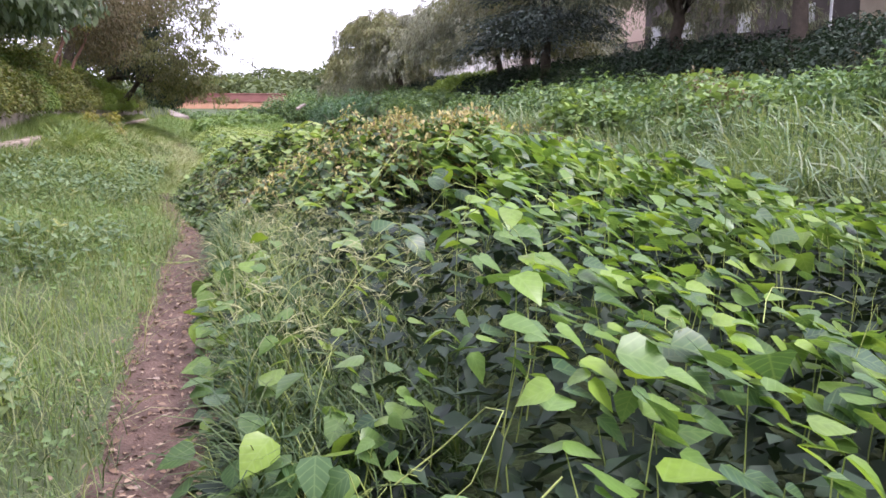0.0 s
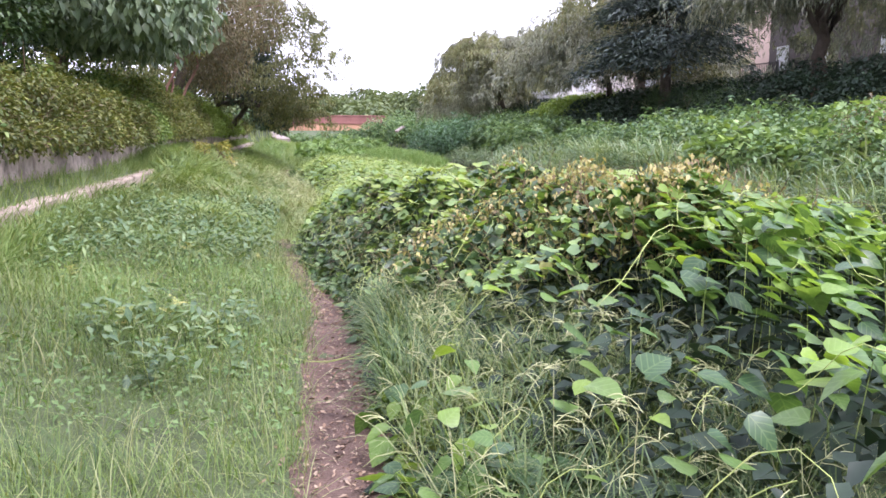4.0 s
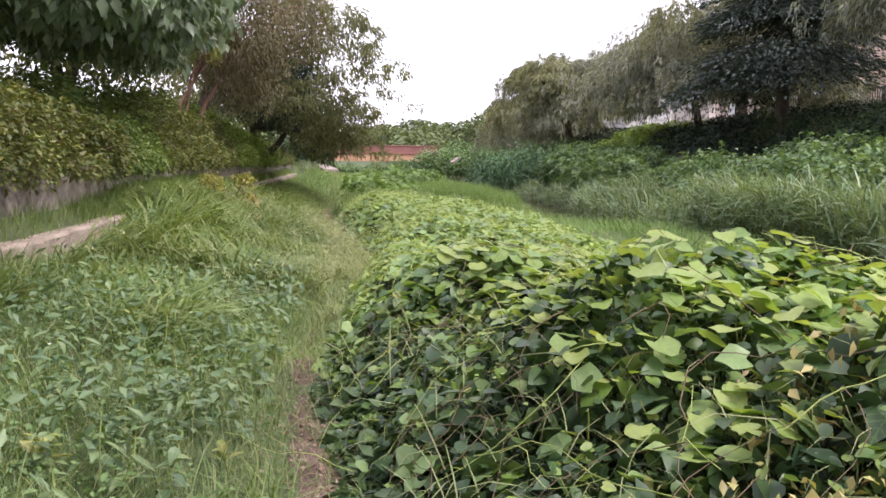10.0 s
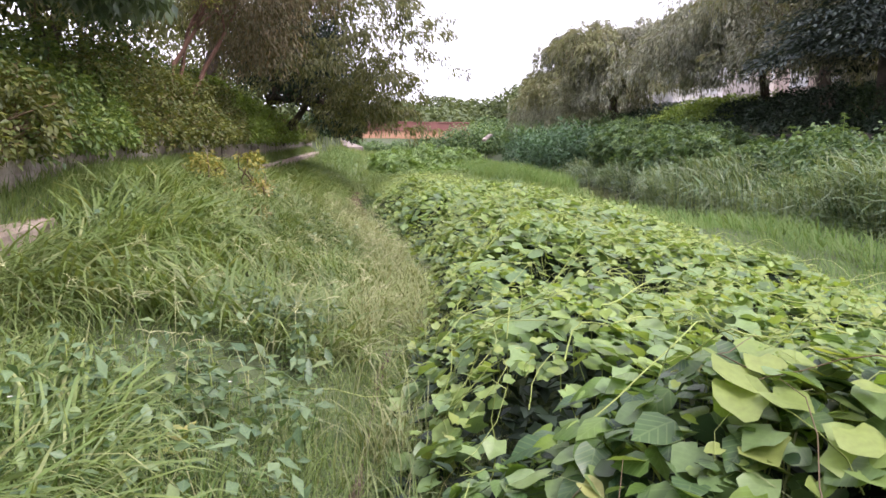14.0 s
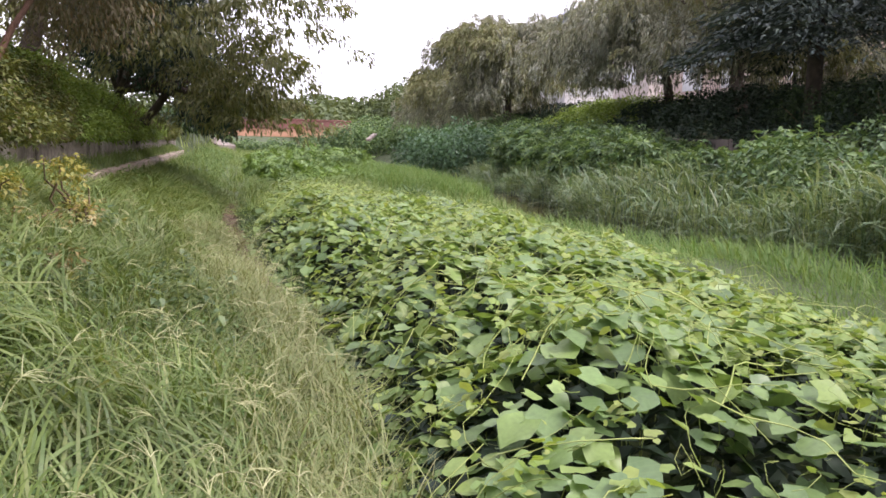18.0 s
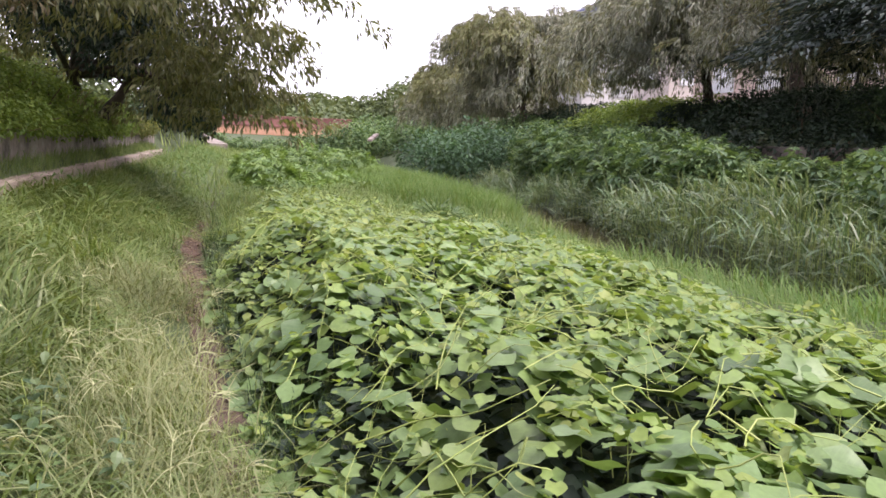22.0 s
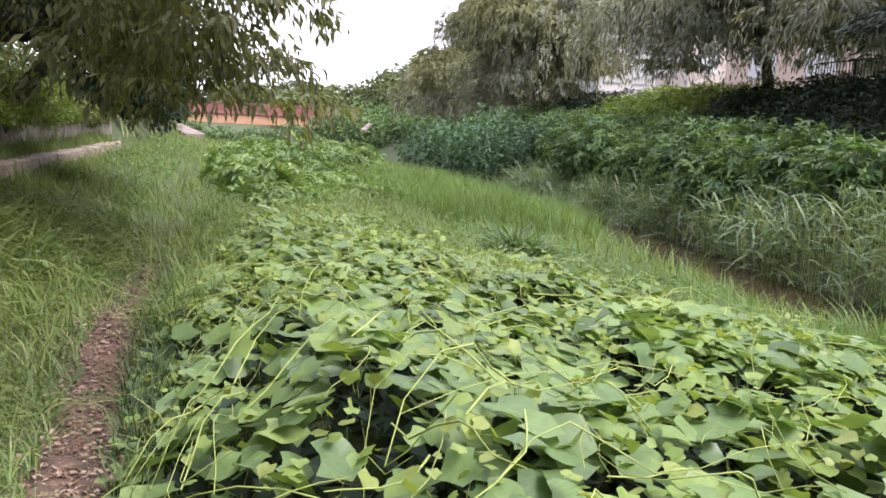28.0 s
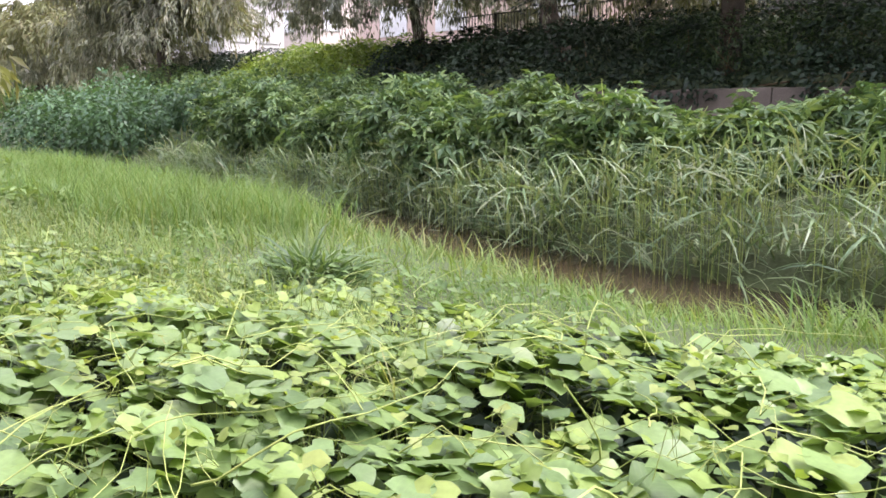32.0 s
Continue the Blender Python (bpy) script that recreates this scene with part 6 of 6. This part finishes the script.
# ---- bridge, ramps, far woods ----
def bridge():
    root = thing("bridge", "low road bridge with faded orange girder and dull red parapet", "bridge", at=(4, 84, 1.2))
    under("girder", box_mesh("girder", (-22, 83.6, 1.28), (7.6, 84.1, 1.95), M_ORANGEPAINT, 0.03), root)
    under("deck", box_mesh("deck", (-22, 84.1, 1.6), (7.6, 89, 2.0), M_CONCRETE, 0.03), root, "concrete deck")
    under("coping", box_mesh("coping", (-22, 83.5, 1.95), (7.6, 83.8, 2.12), M_REDRAIL, 0.02), root)
    under("parapet", box_mesh("parapet", (-22, 83.62, 2.12), (7.6, 83.7, 2.7), M_REDRAIL, 0.01), root)
    under("top_rail", box_mesh("top_rail", (-22, 83.56, 2.7), (7.6, 83.76, 2.8), M_REDRAIL, 0.02), root)
    for x in np.arange(-22, 7.5, 2.0):
        under("post", box_mesh("post", (x, 83.54, 2.12), (x + 0.14, 83.62, 2.7), M_REDRAIL, 0.01), root)
    for x in (-6.5, 6.4):
        under("pier", box_mesh("pier", (x, 84, -0.6), (x + 1.2, 88.5, 1.6), M_CONCRETE, 0.05), root, "concrete pier")
    under("far_girder", box_mesh("far_girder", (-22, 89, 1.28), (7.6, 89.3, 1.95), M_DARKSTONE, 0.03), root)


bridge()


def ramp_slab(name, label, pts, width, thick):
    bm = bmesh.new()
    for x, y, z in pts:
        for dx in (-width / 2, width / 2):
            for dz in (0, -thick):
                bm.verts.new((x + dx, y, z + dz))
    bm.verts.ensure_lookup_table()
    for i in range(len(pts) - 1):
        a = i * 4
        for q in ((a, a + 2, a + 6, a + 4), (a + 1, a + 5, a + 7, a + 3), (a, a + 4, a + 5, a + 1), (a + 2, a + 3, a + 7, a + 6)):
            bm.faces.new([bm.verts[k] for k in q])
    bm.faces.new([bm.verts[k] for k in (0, 1, 3, 2)])
    e = len(pts) * 4 - 4
    bm.faces.new([bm.verts[k] for k in (e, e + 2, e + 3, e + 1)])
    bmesh.ops.recalc_face_normals(bm, faces=bm.faces[:])
    me = bpy.data.meshes.new(name)
    bm.to_mesh(me)
    bm.free()
    me.materials.append(M_CONCRETE)
    return thing(name, label, "ramp", kind="structure", data=me)


ramp_slab("ramp_left", "pale concrete ramp down to the bank path", [(-2.3, 71.5, 0.66), (-3.4, 75.5, 1.0), (-4.6, 82, 1.35)], 1.1, 0.4)
ramp_slab("ramp_right", "pale concrete ramp on the far bank", [(7.2, 70.5, 1.35), (7.7, 72, 1.6), (8.2, 74, 1.75)], 0.28, 0.15)


def woods():
    bl = []
    for k in range(120):
        x = rng.uniform(-70, 150)
        y = 195 + rng.uniform(-45, 60)
        r = rng.uniform(4, 8)
        top = np.interp(x, [-70, -10, 20, 60, 150], [11.5, 11.5, 14, 14.5, 18]) * (0.55 + 0.45 * (y - 150) / 105) + rng.normal(0, 0.5)
        bl.append((x, y, top - r * 0.7, r * 1.1, r, r * 0.7))
    me = leaf_skin("crowns", WIDE, bl, 60000, 1.3, M_FAR, 0.3, 0.35, 0.3, 3)
    thing("far_woods", "wooded hill beyond the bridge, haze painted into its leaves", "woods", kind="stuff", data=me)
    bl = []
    for k in range(34):
        x = rng.choice([rng.uniform(-40, -8), rng.uniform(13, 45)])
        y = rng.uniform(92, 130)
        r = rng.uniform(2.2, 4)
        bl.append((x, y, float(land(x, y)) + r * 0.8, r, r, r))
    me = leaf_skin("crowns", WIDE, bl, 30000, 0.6, M_FAR, 0.4, 0.4, 0.3, 5)
    thing("tree_belt", "belt of trees behind the bridge", "woods", kind="stuff", data=me)


woods()


# ---- houses on the far bank ----
def house(name, label, x0, x1, y0, y1, z0, z1, wall, roof, windows, ridge=1.6, eave=0.5, flat_roof=False):
    root = thing(name, label, "house", at=((x0 + x1) / 2, (y0 + y1) / 2, z0))
    under("wall", box_mesh("wall", (x0, y0, z0 - 0.5), (x1, y1, z1), wall, 0.03), root)
    if flat_roof:
        under("roof", box_mesh("roof", (x0 - 0.2, y0 - 0.2, z1), (x1 + 0.2, y1 + 0.2, z1 + 0.3), roof, 0.03), root)
    else:
        bm = bmesh.new()
        mx = (x0 + x1) / 2
        v = [bm.verts.new(c) for c in ((x0 - eave, y0 - eave, z1), (x1 + eave, y0 - eave, z1), (x1 + eave, y1 + eave, z1), (x0 - eave, y1 + eave, z1), (mx, y0 - eave, z1 + ridge), (mx, y1 + eave, z1 + ridge))]
        for q in ((0, 4, 5, 3), (1, 2, 5, 4), (0, 1, 4), (2, 3, 5), (0, 3, 2, 1)):
            bm.faces.new([v[k] for k in q])
        me = bpy.data.meshes.new("roof")
        bm.to_mesh(me)
        bm.free()
        me.materials.append(roof)
        under("roof", me, root)
    for face, a, b, c, d in windows:
        if face == "x":
            lo, hi = (x0 - 0.06, a, c), (x0 + 0.02, b, d)
            pane = ((x0 - 0.075, a + 0.07, c + 0.07), (x0 - 0.065, b - 0.07, d - 0.07))
            bar = ((x0 - 0.09, (a + b) / 2 - 0.03, c), (x0 - 0.06, (a + b) / 2 + 0.03, d))
        else:
            lo, hi = (a, y0 - 0.06, c), (b, y0 + 0.02, d)
            pane = ((a + 0.07, y0 - 0.075, c + 0.07), (b - 0.07, y0 - 0.065, d - 0.07))
            bar = (((a + b) / 2 - 0.03, y0 - 0.09, c), ((a + b) / 2 + 0.03, y0 - 0.06, d))
        w = under("window", box_mesh("window", lo, hi, M_ALU, 0.01), root)
        for nm, q, mt in (("pane", pane, M_GLASS), ("mullion", bar, M_ALU)):
            o = new(nm, box_mesh(nm, q[0], q[1], mt))
            o.parent = w
            o.matrix_parent_inverse = Matrix.Translation(-root.location)
    return root


house("house", "pale pink two-storey house behind a fence", 24, 33, 45, 60, 3.65, 8.6, M_PINK, M_GREYROOF, [("x", 46, 48.4, 4.7, 6.2), ("x", 52, 54, 4.6, 6.0), ("x", 56, 58, 4.6, 6.0), ("x", 50, 52, 7.0, 8.2)])
house("house", "off-white house with a dark balcony", 19.4, 22.9, 65, 72, 3.6, 7.4, M_WHITEWALL, M_GREYROOF, [("y", 19.7, 20.8, 4.6, 5.9), ("y", 21.4, 22.5, 4.6, 5.9), ("x", 66, 68, 4.4, 5.8)], 1.2)
house("apartment_block", "tall beige rendered apartment block", 28, 32, 70, 80, 3.6, 13, M_BEIGE, M_GREYROOF, [("y", 28.8, 30, 6, 7.4), ("y", 28.8, 30, 9, 10.4), ("x", 72, 74, 6, 7.4), ("x", 72, 74, 9, 10.4), ("x", 76, 78, 6, 7.4), ("x", 76, 78, 9, 10.4)], flat_roof=True)
house("house", "house with a blue glazed tile roof", 24, 33, 84, 93, 3.7, 11.2, M_BEIGE, M_ROOF, [("x", 86, 88, 8, 9.5)], 2.6, 0.8)
house("house", "dark-clad house with white window frames behind trees", 24, 33, 26, 42, 3.65, 8.4, M_DARKWOOD, M_GREYROOF, [("x", 37.0, 38.2, 4.7, 5.7), ("x", 40.2, 41.2, 4.6, 5.8), ("x", 28.4, 29.2, 4.8, 5.6), ("x", 32.5, 33.4, 4.8, 5.7)])
house("louvred_building", "tan building with louvred cladding", 23.5, 32, 12, 25.5, 3.65, 8.0, M_TAN, M_GREYROOF, [("x", 22.4, 23.6, 4.6, 5.8)], flat_roof=True)

house("house", "white house glimpsed behind the hedge", -22, -12.5, 19, 31, 2.7, 7.2, M_WHITEWALL, M_GREYROOF, [("y", -20, -18.5, 4, 5.4), ("y", -16, -14.5, 4, 5.4)], 1.6)


# ---- iron fence along the top of the bank ----
def fence_panel():
    root = thing("fence_panel", "dark iron railing on a low kerb", "fence", "railings along the bank", at=(19.6, 34, 3.6))
    for nm, lo, hi, mt in (("kerb", (19.5, 34, 3.45), (19.7, 36, 3.72), M_DARKSTONE), ("top_rail", (19.58, 34, 4.42), (19.62, 36, 4.46), M_IRON), ("bottom_rail", (19.58, 34, 3.82), (19.62, 36, 3.86), M_IRON), ("post", (19.56, 34, 3.7), (19.64, 34.08, 4.5), M_IRON)):
        under(nm, box_mesh(nm, lo, hi, mt, 0.006), root)
    picket = box_mesh("picket", (19.59, -0.01, 3.84), (19.61, 0.01, 4.44), M_IRON)
    for k in range(13):
        o = under("picket", picket, root)
        o.location = (0, 34.16 + k * 0.145, 0)
    return root


fp = fence_panel()
for k in range(1, 7):
    copy_thing(fp, pose(19.6, 34 + 2 * k, 3.6))

# ---- broad-leaved weeds on the slope ----
def weed(height, n_leaves, size, material, shapes, droop):
    root = thing("broadleaf_weed", "leafy upright weed with oblong dark leaves in grass", "weed", "weeds on the slope", at=(0, 0, -20))
    st = arc((0, 0, -20.03), (rng.normal(0, 0.04), rng.normal(0, 0.04), -20 + height), 0, 5, 0.01)
    under("stem", tubes_mesh("stem", [(st, 0.005, 0.003)], M_STEM, 4), root)
    me = raw_mesh("leaf", shapes.v, shapes.f, shapes.uv, material)
    for k in range(n_leaves):
        f = (k + 0.5) / n_leaves
        s = size * (1.15 - 0.6 * f) * rng.uniform(0.8, 1.2)
        o = new("leaf", me)
        o.parent = root
        q = frames(np.array([k * 2.4 + rng.normal(0, 0.3)]), np.array([0.45 - droop + rng.normal(0, 0.25)]), np.array([rng.normal(0, 0.3)]))[0]
        o.matrix_basis = Matrix.Translation((0, 0, height * (0.15 + 0.85 * f))) @ Matrix(q.tolist()).to_4x4() @ Matrix.Diagonal((s * 0.8, s, s, 1))
    return root


def weeds():
    kinds = [weed(0.34, 11, 0.15, M_WEED, OVAL[0], 0.3), weed(0.26, 9, 0.17, M_WEED, LANCE[0], 0.2), weed(0.42, 13, 0.12, M_WEED, OVAL[1], 0.4), weed(0.22, 7, 0.16, M_YELLOWWEED, OVAL[0], 0.1)]
    done = 0
    for _ in range(1500):
        y = random.uniform(3.5, 24)
        x = random.uniform(-3.0, -0.85)
        if float(lattice(x * 0.8, y * 0.55, 71)) < float(np.interp(y, [3.5, 8, 9.5, 16, 17.5], [0.72, 0.66, 0.42, 0.45, 0.6])):
            continue
        k = random.choices(range(4), (5, 3, 5, 1))[0]
        s = random.uniform(0.5, 0.95)
        o = copy_thing(kinds[k], Matrix.Translation((x, y, float(land(x, y)))) @ Matrix.Rotation(random.uniform(0, 6.3), 4, "Z") @ Matrix.Rotation(random.uniform(-0.2, 0.2), 4, "X"))
        o.scale = (s, s, s)
        done += 1
        if done > 260:
            break
    for r in kinds:
        for o in (*r.children_recursive, r):
            bpy.data.objects.remove(o)


weeds()


def flower(x, y, h):
    z = float(land(x, y))
    root = thing("flower", "tiny white five-petalled flower on a thin stem among weeds", "flower", "white flowers in the grass", at=(x, y, z))
    under("stem", tubes_mesh("stem", [(arc((x, y, z - 0.02), (x + 0.01, y, z + h), 0, 4, 0.004), 0.0015, 0.001)], M_STEM, 4), root)
    for k in range(5):
        under("petal", scatter_mesh("petal", WIDE, np.array([(x + 0.01, y, z + h)]), frames(np.array([k * 1.257]), np.array([0.35]), np.array([0.0])), np.array([0.014]), M_PETAL), root)


for fx, fy in ((-2.1, 12.6), (-1.75, 12.1), (-2.4, 13.1), (-1.5, 12.9), (-2.0, 14.0), (-1.9, 11.4), (-2.6, 12.3), (-1.3, 14.6)):
    flower(fx, fy, random.uniform(0.22, 0.34))

# ---- pieces: wall blocks, pebbles, single leaves ----
yb = 5.0
while yb < 46:
    wdt = random.uniform(0.75, 1.15)
    if 16.8 < yb < 25.0:
        yb = 25.2
        continue
    under("block", box_mesh("block", (-3.44, yb, 0.2), (-3.2 + random.uniform(-0.015, 0.015), yb + wdt - 0.012, 0.8 + random.uniform(-0.01, 0.01)), M_STONE, 0.03, 0.018), wall_low)
    yb += wdt


def pebbles():
    shapes = []
    for k in range(4):
        bm = bmesh.new()
        bmesh.ops.create_icosphere(bm, subdivisions=1, radius=1)
        for v in bm.verts:
            v.co = Vector((v.co.x * random.uniform(0.8, 1.2), v.co.y * random.uniform(0.7, 1.1), v.co.z * 0.55 * random.uniform(0.8, 1.1)))
        me = bpy.data.meshes.new("pebble")
        bm.to_mesh(me)
        bm.free()
        me.materials.append(M_PEBBLE)
        shapes.append(me)
    for k in range(280):
        y = random.choice([random.uniform(2, 13), random.uniform(25, 31)])
        x = float(path_x(y)) + random.gauss(0, 0.14)
        s = random.choice([0.005, 0.006, 0.008, 0.01, 0.013, 0.02]) * random.uniform(0.8, 1.2)
        o = under("pebble", shapes[k % 4], path_ob)
        o.location, o.scale, o.rotation_euler = (x, y, float(land(x, y)) + 0.016 + s * 0.2), (s, s, s), (0, 0, random.uniform(0, 6))


def litter():
    y = np.concatenate([rng.uniform(1.5, 13.2, 3600), rng.uniform(24.8, 32, 5200)])
    x = path_x(y) + rng.normal(0, 0.16, len(y))
    m = len(y)
    me = scatter_mesh("litter", SLIM + WIDE, np.stack([x, y, land(x, y) + 0.022 + rng.uniform(0, 0.012, m)], 1), frames(rng.uniform(0, 6.3, m), rng.normal(0, 0.2, m), rng.normal(0, 0.4, m)), rng.uniform(0.012, 0.05, m), M_LITTER)
    thing("litter", "dead leaf scraps and chips on the path", "litter", kind="stuff", data=me)


pebbles()
litter()

for root, shapes, material, pos, rot, s in singles:
    meshes = [raw_mesh("leaf", sh.v, sh.f, sh.uv, material, True) for sh in shapes]
    for k in range(len(pos)):
        o = new("leaf", meshes[k % len(meshes)])
        o.parent = root
        o.matrix_parent_inverse = Matrix.Translation(-root.location)
        o.matrix_basis = Matrix.Translation(pos[k]) @ Matrix(rot[k].tolist()).to_4x4() @ Matrix.Diagonal((s[k], s[k], s[k], 1))
